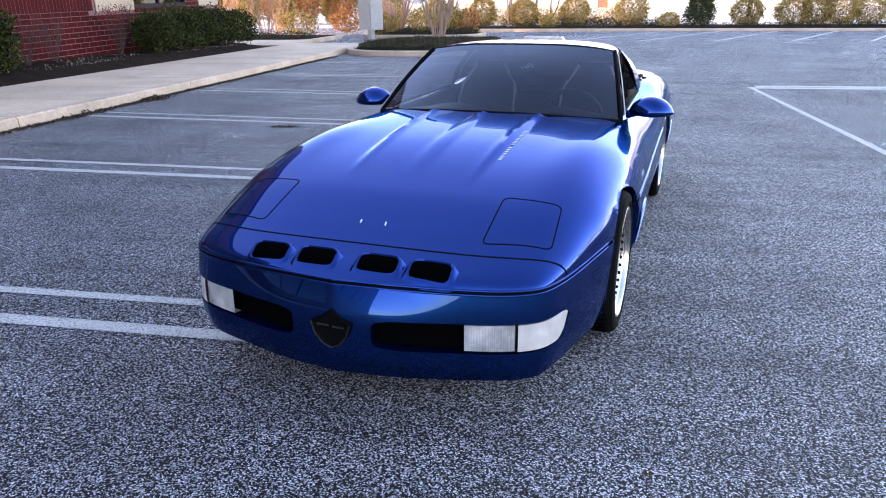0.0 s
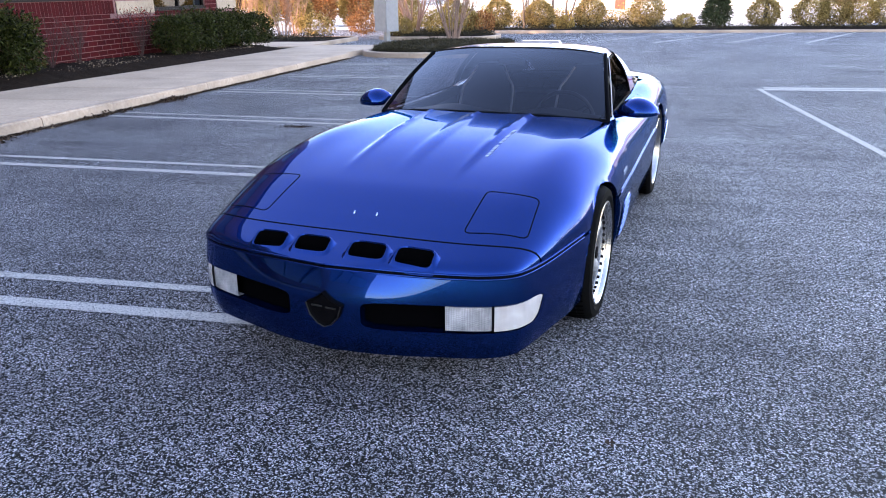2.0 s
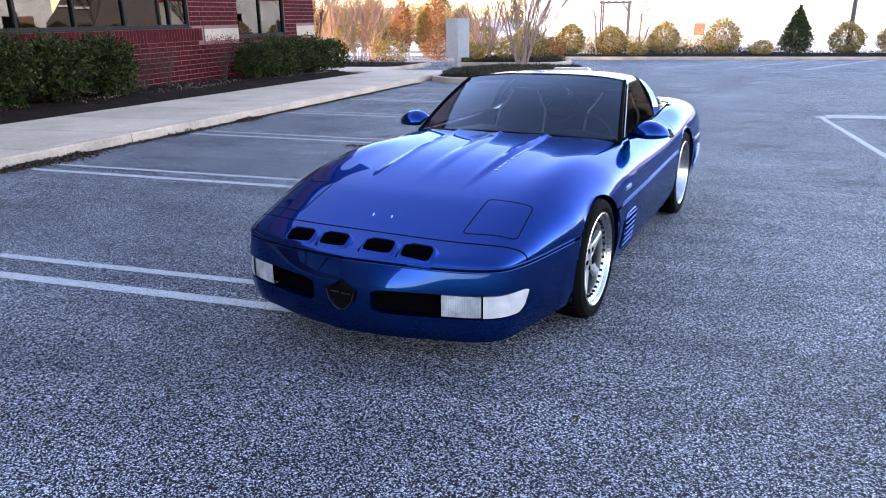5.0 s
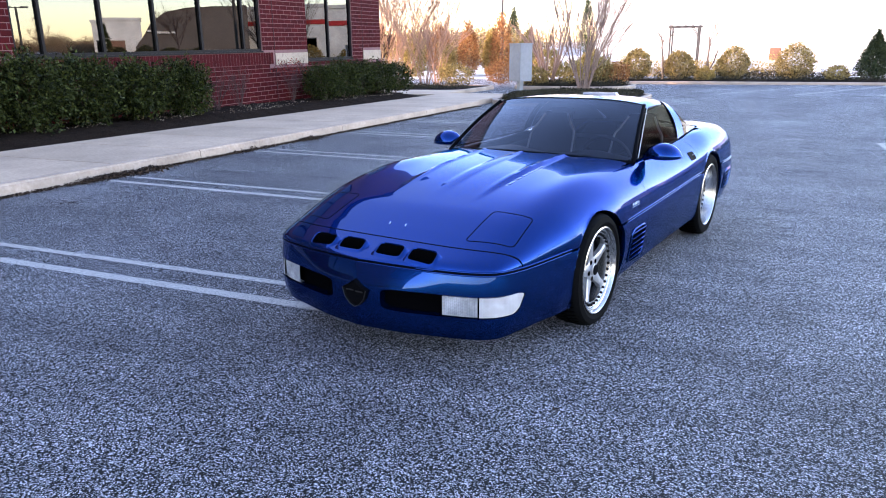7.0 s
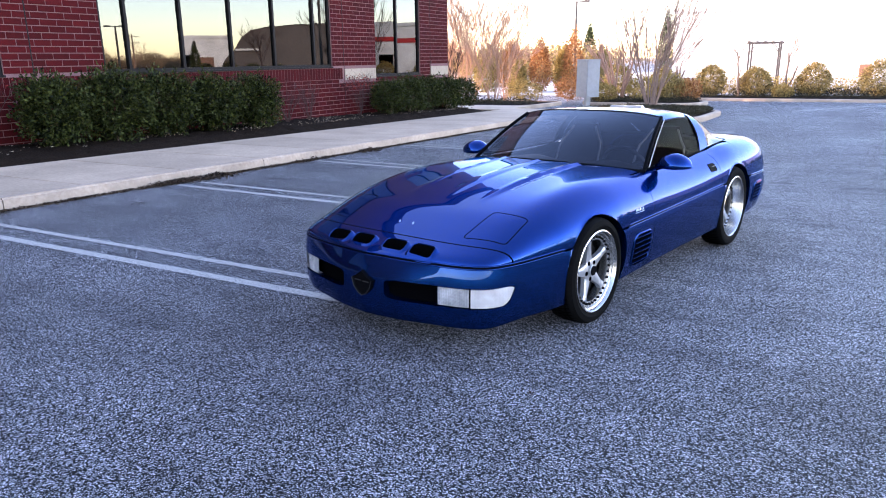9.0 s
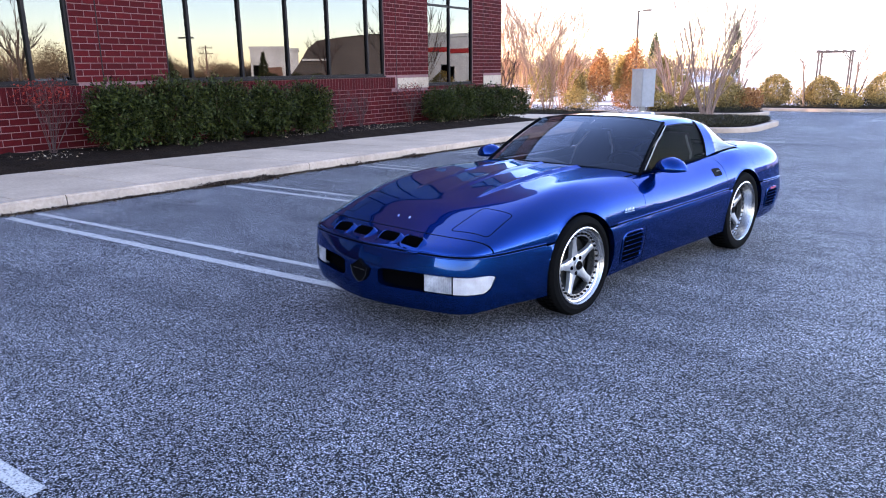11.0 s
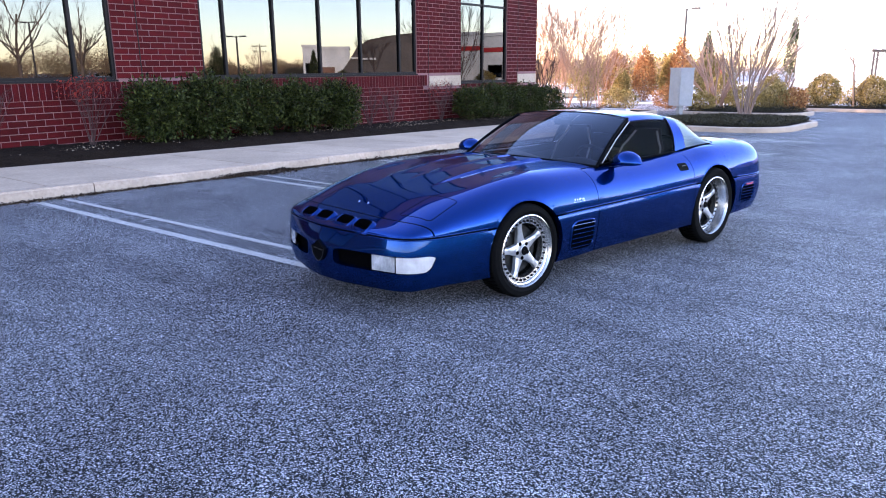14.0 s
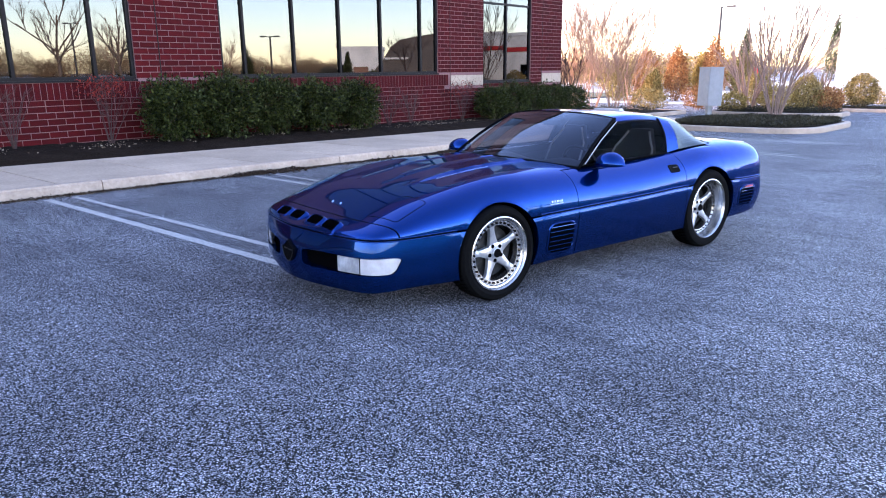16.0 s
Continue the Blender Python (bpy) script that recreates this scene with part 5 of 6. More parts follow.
for s in (1, -1):
    part("door_lining", boxed(min(0.66 * s, 0.72 * s), max(0.66 * s, 0.72 * s), 1.05, 2.1, 0.35, 0.775), LEATHER, car)
    st = part("seat", boxed(0.37 * s - 0.23, 0.37 * s + 0.23, 1.40, 1.92, 0.34, 0.52), LEATHER, car, "black leather bucket seat", bevel=0.05, smooth=60)
    rows = []
    for k in range(9):
        f = k / 8
        y, z = 1.86 + 0.26 * f, 0.44 + 0.56 * f
        hw = 0.235 - 0.03 * f if f < 0.72 else 0.205 - 0.10 * ((f - 0.72) / 0.28) ** 0.8
        rows.append([(0.37 * s + hw * math.cos(t), y + (0.065 if math.sin(t) > 0 else 0.055) * math.sin(t) - 0.03 * (abs(math.cos(t)) ** 3), z) for t in np.linspace(0, 2 * math.pi, 20, endpoint=False)])
    bm = grid(rows, closed_v=True)
    bm.verts.ensure_lookup_table()
    bm.faces.new([bm.verts[8 * 20 + k] for k in range(20)])
    part("seat_back", bm, LEATHER, st, smooth=60)
    for e in (-1, 1):
        pts = [(0.37 * s + e * (0.218 - 0.03 * f if f < 0.72 else 0.196 - 0.10 * ((f - 0.72) / 0.28) ** 0.8), 1.80 + 0.26 * f, 0.44 + 0.56 * f) for f in np.linspace(0.25, 0.97, 10)]
        part("seat_piping", tube(bmesh.new(), pts, 0.009, 6), SILL_LIGHT, st, "pale seat piping")
bm = bmesh.new()
ctr = Vector((0.37, 1.33, 0.735))
tilt = Matrix.Rotation(radians(-66), 3, "X")
ringp = [ctr + tilt @ Vector((0.178 * math.cos(a), 0.178 * math.sin(a), 0)) for a in np.linspace(0, 2 * math.pi, 37)]
tube(bm, ringp, 0.014, 8, cap=False)
sw = part("steering_wheel", bm, LEATHER, car, "black three-spoke steering wheel", smooth=60)
for a in (90, 210, 330):
    part("wheel_spoke", tube(bmesh.new(), [ctr + tilt @ Vector((0.03 * math.cos(radians(a)), 0.03 * math.sin(radians(a)), -0.02)), ctr + tilt @ Vector((0.17 * math.cos(radians(a)), 0.17 * math.sin(radians(a)), 0))], 0.013, 6), LEATHER, sw)
part("wheel_boss", tube(bmesh.new(), [ctr + tilt @ Vector((0, 0, -0.04)), ctr + tilt @ Vector((0, 0, 0.004))], 0.055, 16), LEATHER, sw, smooth=50)
part("cabin_mirror", boxed(-0.09, 0.09, 1.36, 1.375, 1.045, 1.09), BLACK, car, bevel=0.006)
# ---- plants ----
def leaf_mesh(name, pos, nor, size, material, aspect=0.5, seed=0, droop=0.0):
    """Many small folded leaves at the given places."""
    rng = np.random.default_rng(seed)
    n = len(pos)
    nor = nor / np.maximum(np.linalg.norm(nor, axis=1, keepdims=True), 1e-6)
    rnd = rng.normal(size=(n, 3))
    rnd[:, 2] -= droop
    d = np.cross(nor, rnd)
    d /= np.maximum(np.linalg.norm(d, axis=1, keepdims=True), 1e-6)
    up = nor * 0.55 + rng.normal(size=(n, 3)) * 0.5
    d = d + up * 0.6
    d /= np.linalg.norm(d, axis=1, keepdims=True)
    s = np.cross(d, rng.normal(size=(n, 3)))
    s /= np.maximum(np.linalg.norm(s, axis=1, keepdims=True), 1e-6)
    l = size * rng.uniform(0.6, 1.35, (n, 1))
    w = l * aspect
    lift = np.cross(d, s) * w * 0.35
    v = np.empty((n, 4, 3))
    v[:, 0], v[:, 1], v[:, 2], v[:, 3] = pos, pos + d * l * 0.5 + s * w * 0.5 + lift, pos + d * l, pos + d * l * 0.5 - s * w * 0.5 + lift
    me = bpy.data.meshes.new(name)
    me.vertices.add(n * 4)
    me.vertices.foreach_set("co", v.reshape(-1))
    me.loops.add(n * 6)
    base = np.arange(n)[:, None] * 4
    me.loops.foreach_set("vertex_index", (base + np.array([[0, 1, 2, 0, 2, 3]])).reshape(-1).astype(np.int32))
    me.polygons.add(n * 2)
    me.polygons.foreach_set("loop_start", np.arange(0, n * 6, 3, dtype=np.int32))
    me.update(calc_edges=True)
    me.validate()
    me.materials.append(material)
    return me


def cloud(n, radii, seed, lump=0.25, shell=0.55, base=0.0, taper=0.0, freq=2.3, square=2.0):
    """Places and outward directions in an uneven, lumpy crown that stands on z = 0."""
    rng = np.random.default_rng(seed)
    d = rng.normal(size=(n, 3))
    d /= np.linalg.norm(d, axis=1, keepdims=True)
    r = shell + (1 - shell) * rng.uniform(0, 1, n) ** 0.6
    k = np.array([1 + lump * noise.noise((x * freq + seed * 7.1, y * freq, z * freq)) + 0.5 * lump * noise.noise((x * freq * 2.7, y * freq * 2.7 + seed, z * freq * 2.7)) for x, y, z in d])
    box_out = (np.abs(d) ** square).sum(axis=1) ** (-1 / square)
    p = d * (r * k * box_out)[:, None]
    if taper:
        f = np.clip((p[:, 2] + 1) / 2, 0, 1)
        p[:, :2] *= (1 - taper * f)[:, None]
    p = p * np.array(radii)
    p[:, 2] += radii[2] + base
    return p, d


def stems(bm, height, spread, count, rng, r0=0.02, sides=5, fork=3):
    """Woody stems that fork upwards from one foot."""
    for k in range(count):
        a = rng.uniform(0, 2 * math.pi)
        lean = rng.uniform(0.2, 1.0) * spread
        p = Vector((rng.uniform(-1, 1) * r0 * 2, rng.uniform(-1, 1) * r0 * 2, -0.05))
        tip = Vector((math.cos(a) * lean, math.sin(a) * lean, height * rng.uniform(0.75, 1.0)))
        mid = p.lerp(tip, 0.5) + Vector((-math.cos(a), -math.sin(a), 0)) * lean * 0.18 + Vector((rng.uniform(-1, 1), rng.uniform(-1, 1), 0)) * 0.04 * height
        q = [p.lerp(mid, f).lerp(mid.lerp(tip, f), f) for f in np.linspace(0, 1, 6)]
        r = r0 * rng.uniform(0.6, 1.0)
        tube(bm, q, [r * (1 - 0.75 * f) for f in np.linspace(0, 1, 6)], sides)
        for j in range(fork):
            f = rng.uniform(0.35, 0.95)
            s0 = p.lerp(mid, f).lerp(mid.lerp(tip, f), f)
            e = s0 + Vector((rng.uniform(-1, 1), rng.uniform(-1, 1), rng.uniform(0.5, 1.6))).normalized() * height * rng.uniform(0.12, 0.3)
            m = s0.lerp(e, 0.5) + Vector((rng.uniform(-1, 1), rng.uniform(-1, 1), 0)) * height * 0.02
            tube(bm, [s0, m, e], [r * 0.45, r * 0.3, r * 0.12], 4)
            for i in range(2):
                e2 = m.lerp(e, rng.uniform(0, 0.8))
                e3 = e2 + Vector((rng.uniform(-1, 1), rng.uniform(-1, 1), rng.uniform(0.4, 1.6))).normalized() * height * rng.uniform(0.06, 0.16)
                tube(bm, [e2, e3], [r * 0.22, r * 0.07], 3)
    return bm


def shrub(name, x, y, z, radii, n, size, mat, label, group, seed, lump=0.3, shell=0.5, base=0.12, taper=0.0, aspect=0.5, category="shrub", stem=True, freq=2.3, stem_h=None, square=2.0):
    rng = random.Random(seed)
    t = holder(name, Matrix.Translation((x, y, z)), label, category, group)
    p, d = cloud(n, radii, seed, lump, shell, base, taper, freq, square)
    o = new("crown", leaf_mesh("crown", p, d, size, mat, aspect, seed))
    child(o, t)
    if stem:
        bm = bmesh.new()
        stems(bm, stem_h or (base + radii[2] * 1.1), radii[0] * 0.7, 7, rng, 0.018, 5, 2)
        part("trunk", bm, BARK, t, smooth=60)
    return t


def bed_z(x, y):
    return ground_z(x, y) + 0.28


# clipped holly hedge under the long window, then past the pilaster
HEDGE = [(6.50, 0.52, 0.56), (7.60, 0.62, 0.61), (8.75, 0.60, 0.60), (9.95, 0.56, 0.55), (11.15, 0.56, 0.54)]
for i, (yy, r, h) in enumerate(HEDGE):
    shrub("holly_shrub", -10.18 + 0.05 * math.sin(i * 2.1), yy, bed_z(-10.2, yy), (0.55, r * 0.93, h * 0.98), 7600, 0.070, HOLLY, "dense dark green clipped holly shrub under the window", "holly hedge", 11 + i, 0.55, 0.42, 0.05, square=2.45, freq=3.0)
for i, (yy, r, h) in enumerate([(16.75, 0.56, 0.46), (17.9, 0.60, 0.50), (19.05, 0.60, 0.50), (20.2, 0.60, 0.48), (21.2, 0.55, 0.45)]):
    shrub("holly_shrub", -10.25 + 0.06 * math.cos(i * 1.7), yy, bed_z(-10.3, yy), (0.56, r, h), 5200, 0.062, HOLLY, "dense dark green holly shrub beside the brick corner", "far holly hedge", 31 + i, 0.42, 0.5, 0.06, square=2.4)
# bare twiggy bushes against the wall, two with a few red leaves
for i, (xx, yy, h, red) in enumerate([(-10.55, 3.75, 1.05, 0), (-10.45, 5.35, 1.25, 420), (-10.55, 12.7, 0.95, 0), (-10.6, 13.6, 1.0, 0), (-10.45, 15.6, 1.15, 260), (-10.5, 2.1, 1.0, 60), (-10.5, 0.4, 1.0, 0)]):
    rng = random.Random(70 + i)
    t = holder("bare_bush", Matrix.Translation((xx, yy, bed_z(xx, yy))), "leafless twiggy bush with reddish leaf tips" if red else "leafless twiggy brown bush in the mulch", "bush", "bare bushes")
    part("stem", stems(bmesh.new(), h, 0.62, 12, rng, 0.010, 4, 6), DRY_TWIG, t, smooth=60)
    if red:
        p, d = cloud(red, (0.50, 0.55, 0.24), 75 + i, 0.4, 0.2, h - 0.45)
        tagged(child(new("leaf", leaf_mesh("leaf", p, d, 0.05, RED_LEAF, 0.5, i)), t, "small dark red leaves"), kind="stuff")

# dry leaves lying along mulch and kerb: far too many to count
rng = np.random.default_rng(5)
n = 2600
lx = np.where(rng.uniform(size=n) < 0.9, rng.uniform(-10.9, -9.4, n), KX + 0.03 + np.abs(rng.normal(0, 0.09, n)))
ly = rng.uniform(-1, 20, n)
clump = np.array([noise.noise((a * 0.9, b * 0.9, 2)) + 0.6 * noise.noise((a * 3, b * 3, 8)) for a, b in zip(lx, ly)])
keep = clump > -0.02
lx, ly = lx[keep], ly[keep]
lz = np.array([ground_z(a, b) + (0.31 if a < -9.3 else 0.008) for a, b in zip(lx, ly)])
litter = new("leaf_litter", leaf_mesh("leaf_litter", np.stack([lx, ly, lz], 1), np.tile([0, 0, 1.0], (len(lx), 1)), 0.035, leaf_material("dry_leaf", (0.08, 0.05, 0.03), (0.34, 0.27, 0.20), 0.8, 0.1), 0.55, 3))
tagged(litter, "scattered dry leaves on mulch and along the kerb", "leaf litter", kind="stuff")

# a dark line of grit, needles and leaf crumbs in the gutter
rng = np.random.default_rng(15)
n = 10500
gy = rng.uniform(-1, 19.2, n)
gx = KX + 0.012 + np.abs(rng.normal(0, 0.035, n)) * np.array([1 + 1.4 * max(0, noise.noise((b * 0.8, 4, 2)) + 0.7 * noise.noise((b * 2.4, 9, 2))) for b in gy])
near = rng.uniform(size=n) < 0.10
gy = np.where(near, rng.normal(5.75, 0.22, n), gy)
gx = np.where(near, KX + 0.02 + np.abs(rng.normal(0, 0.08, n)), gx)
gz = np.array([ground_z(a, b) + 0.004 for a, b in zip(gx, gy)]) + rng.uniform(0, 0.02, n) + np.where(near, rng.uniform(0, 0.04, n), 0)
grit = new("gutter_debris", leaf_mesh("gutter_debris", np.stack([gx, gy, gz], 1), np.tile([0, 0, 1.0], (n, 1)), 0.03, CRUMB, 0.5, 21))
tagged(grit, "dark leaf crumbs and grit along the kerb's foot", "debris", kind="stuff")

# juniper ground cover on the islands
def ground_cover(name, x0, x1, y0, y1, n, h, seed, label, mat=JUNIPER):
    rng = np.random.default_rng(seed)
    x, y = rng.uniform(x0, x1, n), rng.uniform(y0, y1, n)
    cx, cy, ax, ay = (x0 + x1) / 2, (y0 + y1) / 2, (x1 - x0) / 2, (y1 - y0) / 2
    k = (np.abs((x - cx) / ax) ** 4 + np.abs((y - cy) / ay) ** 4) < 1
    x, y = x[k], y[k]
    z = np.array([ground_z(a, b) + 0.16 + rng.uniform(0, h) * (0.55 + 0.6 * noise.noise((a * 1.4, b * 1.4, seed))) for a, b in zip(x, y)])
    o = new(name, leaf_mesh(name, np.stack([x, y, z], 1), np.tile([0, 0, 1.0], (len(x), 1)) + rng.normal(size=(len(x), 3)) * 0.5, 0.10, mat, 0.2 if mat is JUNIPER else 0.5, seed))
    return tagged(o, label, "ground cover", kind="stuff")


ground_cover("juniper_cover", -6.3, -2.35, 19.85, 25.4, 26000, 0.16, 4, "low dark green juniper covering the island")
ground_cover("juniper_cover", -8.8, 34.0, 36.5, 38.4, 16000, 0.32, 6, "low juniper along the far kerb")
ground_cover("juniper_cover", -3.8, 5.7, 38.1, 39.6, 11000, 0.62, 7, "dark low hedge between the round shrubs")
ground_cover("juniper_cover", -8.7, -4.1, 29.7, 33.3, 7000, 0.3, 8, "low juniper on the bed across the drive")
ground_cover("juniper_cover", -23.0, -9.8, 25.7, 28.4, 9000, 0.30, 9, "low brownish planting past the building")

ground_cover("golden_hedge", -11.0, 4.0, 42.0, 43.6, 16000, 1.5, 17, "sunlit golden hedge behind the far verge", GOLD)


def limb(bm, p, d, length, r, depth, rng, rise=0.25, spread=0.55, sides=5, kids=(2, 3, 3)):
    pts, q, dd = [p], p.copy(), d.copy()
    r = max(r, 0.0075)
    for k in range(4):
        dd = (dd + Vector((rng.uniform(-1, 1), rng.uniform(-1, 1), rng.uniform(-0.4, 1) * rise)) * 0.16).normalized()
        q = q + dd * length / 4
        pts.append(q.copy())
    tube(bm, pts, [r * (1 - 0.5 * k / 4) for k in range(5)], max(3, sides), cap=False)
    if depth:
        for k in range(rng.choice(kids)):
            f = rng.uniform(0.3, 1.0)
            s = pts[min(4, int(f * 4))]
            nd = (dd + Vector((rng.uniform(-1, 1), rng.uniform(-1, 1), rng.uniform(-0.2, 0.8))) * spread).normalized()
            limb(bm, s, nd, length * rng.uniform(0.5, 0.75), r * 0.5, depth - 1, rng, rise, spread, sides - 1, kids)


def bare_tree(x, y, z, height, seed, label, mat=BARK, trunks=6, spread=0.35, r=0.05, depth=3, group="", name="bare_tree", kids=(2, 3, 3)):
    rng = random.Random(seed)
    t = holder(name, Matrix.Translation((x, y, z)), label, "tree", group)
    bm = bmesh.new()
    for k in range(trunks):
        a = 2 * math.pi * k / trunks + rng.uniform(-0.4, 0.4)
        s = rng.uniform(0.25, 1.0) * spread if trunks > 1 else 0.04
        d = Vector((math.cos(a) * s, math.sin(a) * s, 1)).normalized()
        limb(bm, Vector((math.cos(a) * 0.12, math.sin(a) * 0.12, -0.1)) if trunks > 1 else Vector((0, 0, -0.1)), d, height * rng.uniform(0.5, 0.62), r * rng.uniform(0.6, 1.0), depth, rng, 0.4, 0.34 if trunks > 1 else 0.6, kids=kids)
    part("trunk", bm, mat, t, smooth=60)
    return t


bare_tree(-4.62, 25.2, ground_z(-4.6, 25) + 0.15, 5.4, 3, "leafless multi-stemmed ornamental tree on the island", CRAPE, 13, 0.28, 0.032, 4, name="crape_myrtle")
for i, (x, y, h, m, tr) in enumerate([(-15.3, 30.0, 6.0, PINK_TWIG, 10), (-13.9, 29.2, 6.4, PINK_TWIG, 11), (-12.4, 28.4, 5.0, PINK_TWIG, 8), (-14.6, 27.8, 3.0, DRY_TWIG, 9), (-17.0, 33.0, 5.8, PINK_TWIG, 8), (-13.2, 31.5, 5.8, PINK_TWIG, 8)]):
    bare_tree(x, y, ground_z(x, y) + 0.1, h, 40 + i, "leafless pinkish multi-stemmed tree in low sun", m, tr + 3, 0.48, 0.020, 4, "pink trees by the building", "bare_tree", (2, 3, 3))
for i, (x, y, h) in enumerate([(-7.6, 31.5, 4.6), (-6.4, 38.3, 3.0), (-1.2, 38.5, 4.4), (-3.4, 38.5, 3.4)]):
    bare_tree(x, y, ground_z(x, y) + 0.1, h, 60 + i, "slender leafless street tree beyond the drive", PINK_TWIG if i == 0 else BARK, 1 if i else 7, 0.4, 0.075, 4, "far bare trees", "bare_tree")

# round sunlit shrubs along the far verge
ROW = [(-7.2, 0.8, 0.75, OLIVE), (-4.75, 0.80, 0.78, OLIVE), (-2.63, 0.85, 0.72, OLIVE), (-0.05, 0.85, 0.80, OLIVE), (2.75, 0.95, 0.85, OLIVE), (8.3, 0.85, 0.72, OLIVE), (10.4, 0.95, 0.70, OLIVE), (11.5, 0.8, 0.78, OLIVE), (12.6, 0.9, 0.72, GOLD), (13.9, 0.9, 0.80, OLIVE), (16.0, 0.9, 0.8, OLIVE), (18.6, 0.9, 0.75, OLIVE), (-9.6, 0.9, 0.8, OLIVE)]
for i, (x, r, h, m) in enumerate(ROW):
    shrub("round_shrub", x, 38.6, ground_z(x, 38.6) + 0.12, (r, r, h), 4200, 0.095, m, "round golden-green evergreen shrub in low sunlight", "round shrubs on the far verge", 90 + i, 0.2, 0.6, 0.05, 0.25)
for i, (x, r, h) in enumerate([(-1.3, 0.5, 0.32), (4.5, 0.5, 0.35), (-5.9, 0.55, 0.35)]):
    shrub("low_shrub", x, 37.7, ground_z(x, 37.7) + 0.1, (r, r, h), 1100, 0.10, GOLD, "low golden shrub by the far kerb", "low golden shrubs", 120 + i, 0.25, 0.5, 0.02, stem=False)
shrub("spruce", 6.1, 38.6, ground_z(6.1, 38.6) + 0.1, (1.05, 1.05, 1.12), 6500, 0.16, SPRUCE, "dark conical spruce on the far verge", "", 131, 0.16, 0.35, 0.0, 0.93, 0.25, "tree", freq=4.0)

# rust-coloured cypresses and mixed shrubs past the building's corner
for i, (x, y, r, h, m) in enumerate([(-16.75, 45.0, 0.95, 1.85, RUST), (-14.75, 46.0, 1.0, 2.05, RUST), (-15.7, 46.5, 0.8, 1.55, GOLD), (-17.9, 44.0, 0.8, 1.1, OLIVE), (-19.3, 46.0, 1.2, 1.8, RUST), (-13.2, 47.0, 0.9, 1.5, OLIVE), (-20.6, 44.5, 1.1, 1.4, OLIVE)]):
    shrub("cypress" if m is RUST else "tall_shrub", x, y, ground_z(x, y), (r, r, h), 3600, 0.15, m, "upright rust-orange conifer in low sun" if m is RUST else "upright golden-green shrub in low sun", "conifers past the building", 140 + i, 0.25, 0.5, 0.0, 0.55, 0.4, "tree", freq=3.2)
for i, (x, y, r, h, m) in enumerate([(-10.6, 33.5, 0.8, 0.5, RUST), (-12.1, 31.2, 0.9, 0.5, OLIVE), (-6.4, 31.2, 0.7, 0.55, GOLD), (-5.4, 31.9, 0.6, 0.6, OLIVE), (-8.0, 30.6, 0.6, 0.4, GOLD), (-4.7, 32.3, 0.55, 0.5, RUST)]):
    shrub("low_shrub", x, y, ground_z(x, y) + 0.1, (r, r, h), 1500, 0.10, m, "low sunlit shrub across the drive", "shrubs across the drive", 160 + i, 0.3, 0.5, 0.02)

def leaf_pile(x, y, n, sx, sy, seed):
    """Dead leaves swept together in the gutter."""
    rng = np.random.default_rng(seed)
    px, py = x + rng.normal(size=n) * sx, y + rng.normal(size=n) * sy
    px = np.maximum(px, KX + 0.02)
    heap = 0.05 * np.exp(-((px - x) / (1.5 * sx)) ** 2 - ((py - y) / (1.5 * sy)) ** 2)
    z = np.array([ground_z(a, b) for a, b in zip(px, py)]) + 0.006 + rng.uniform(0, 1, n) * heap
    up = np.tile([0, 0, 1.0], (n, 1)) + rng.normal(size=(n, 3)) * 0.35
    o = new("leaf_pile", leaf_mesh("leaf_pile", np.stack([px, py, z], 1), up, 0.045, CRUMB, 0.55, seed))
    tagged(o, "dry brown leaves drifted against the kerb", "leaves", "leaf piles in the gutter", "stuff")


leaf_pile(KX + 0.10, 6.35, 420, 0.09, 0.20, 31)
leaf_pile(KX + 0.09, 10.25, 300, 0.07, 0.18, 32)
leaf_pile(KX + 0.08, 8.6, 120, 0.05, 0.35, 33)


def crumbs(x, y, n, sx, sy, size, seed, label):
    """A few dark leaf scraps lying loose on the asphalt."""
    rng = np.random.default_rng(seed)
    px, py = x + rng.normal(size=n) * sx, y + rng.normal(size=n) * sy
    z = np.array([ground_z(a, b) for a, b in zip(px, py)]) + 0.005
    o = new("leaf_scraps", leaf_mesh("leaf_scraps", np.stack([px, py, z], 1), np.tile([0, 0, 1.0], (n, 1)), size, CRUMB, 0.6, seed))
    tagged(o, label, "leaves", kind="stuff")


crumbs(0.326, 1.98, 5, 0.007, 0.006, 0.022, 41, "small dark leaf scrap on the open asphalt")
crumbs(-3.34, 8.05, 90, 0.13, 0.05, 0.030, 42, "dark leaf scraps beside a stall line")
crumbs(-5.54, 4.45, 20, 0.08, 0.05, 0.024, 43, "dark leaf scraps inside a stall")

# ---- small built things on the lot ----
def cabinet():
    t = holder("utility_cabinet", pose(-7.45, 26.6, ground_z(-7.45, 26.6) + 0.12, 0, 0, -36), "tall pale grey metal cabinet on a short post", "cabinet")
    b = part("body", boxed(-0.36, 0.36, -0.28, 0.28, 0.36, 1.74), BOX_METAL, t, bevel=0.012)
    part("cap", boxed(-0.38, 0.38, -0.30, 0.30, 1.74, 1.78), BOX_METAL, t, bevel=0.008)
    part("post", boxed(-0.09, 0.09, -0.09, 0.09, -0.1, 0.36), BOX_METAL, t)
    part("door", boxed(-0.31, 0.31, -0.292, -0.28, 0.43, 1.67), BOX_METAL, t, bevel=0.004)
    return t


cabinet()


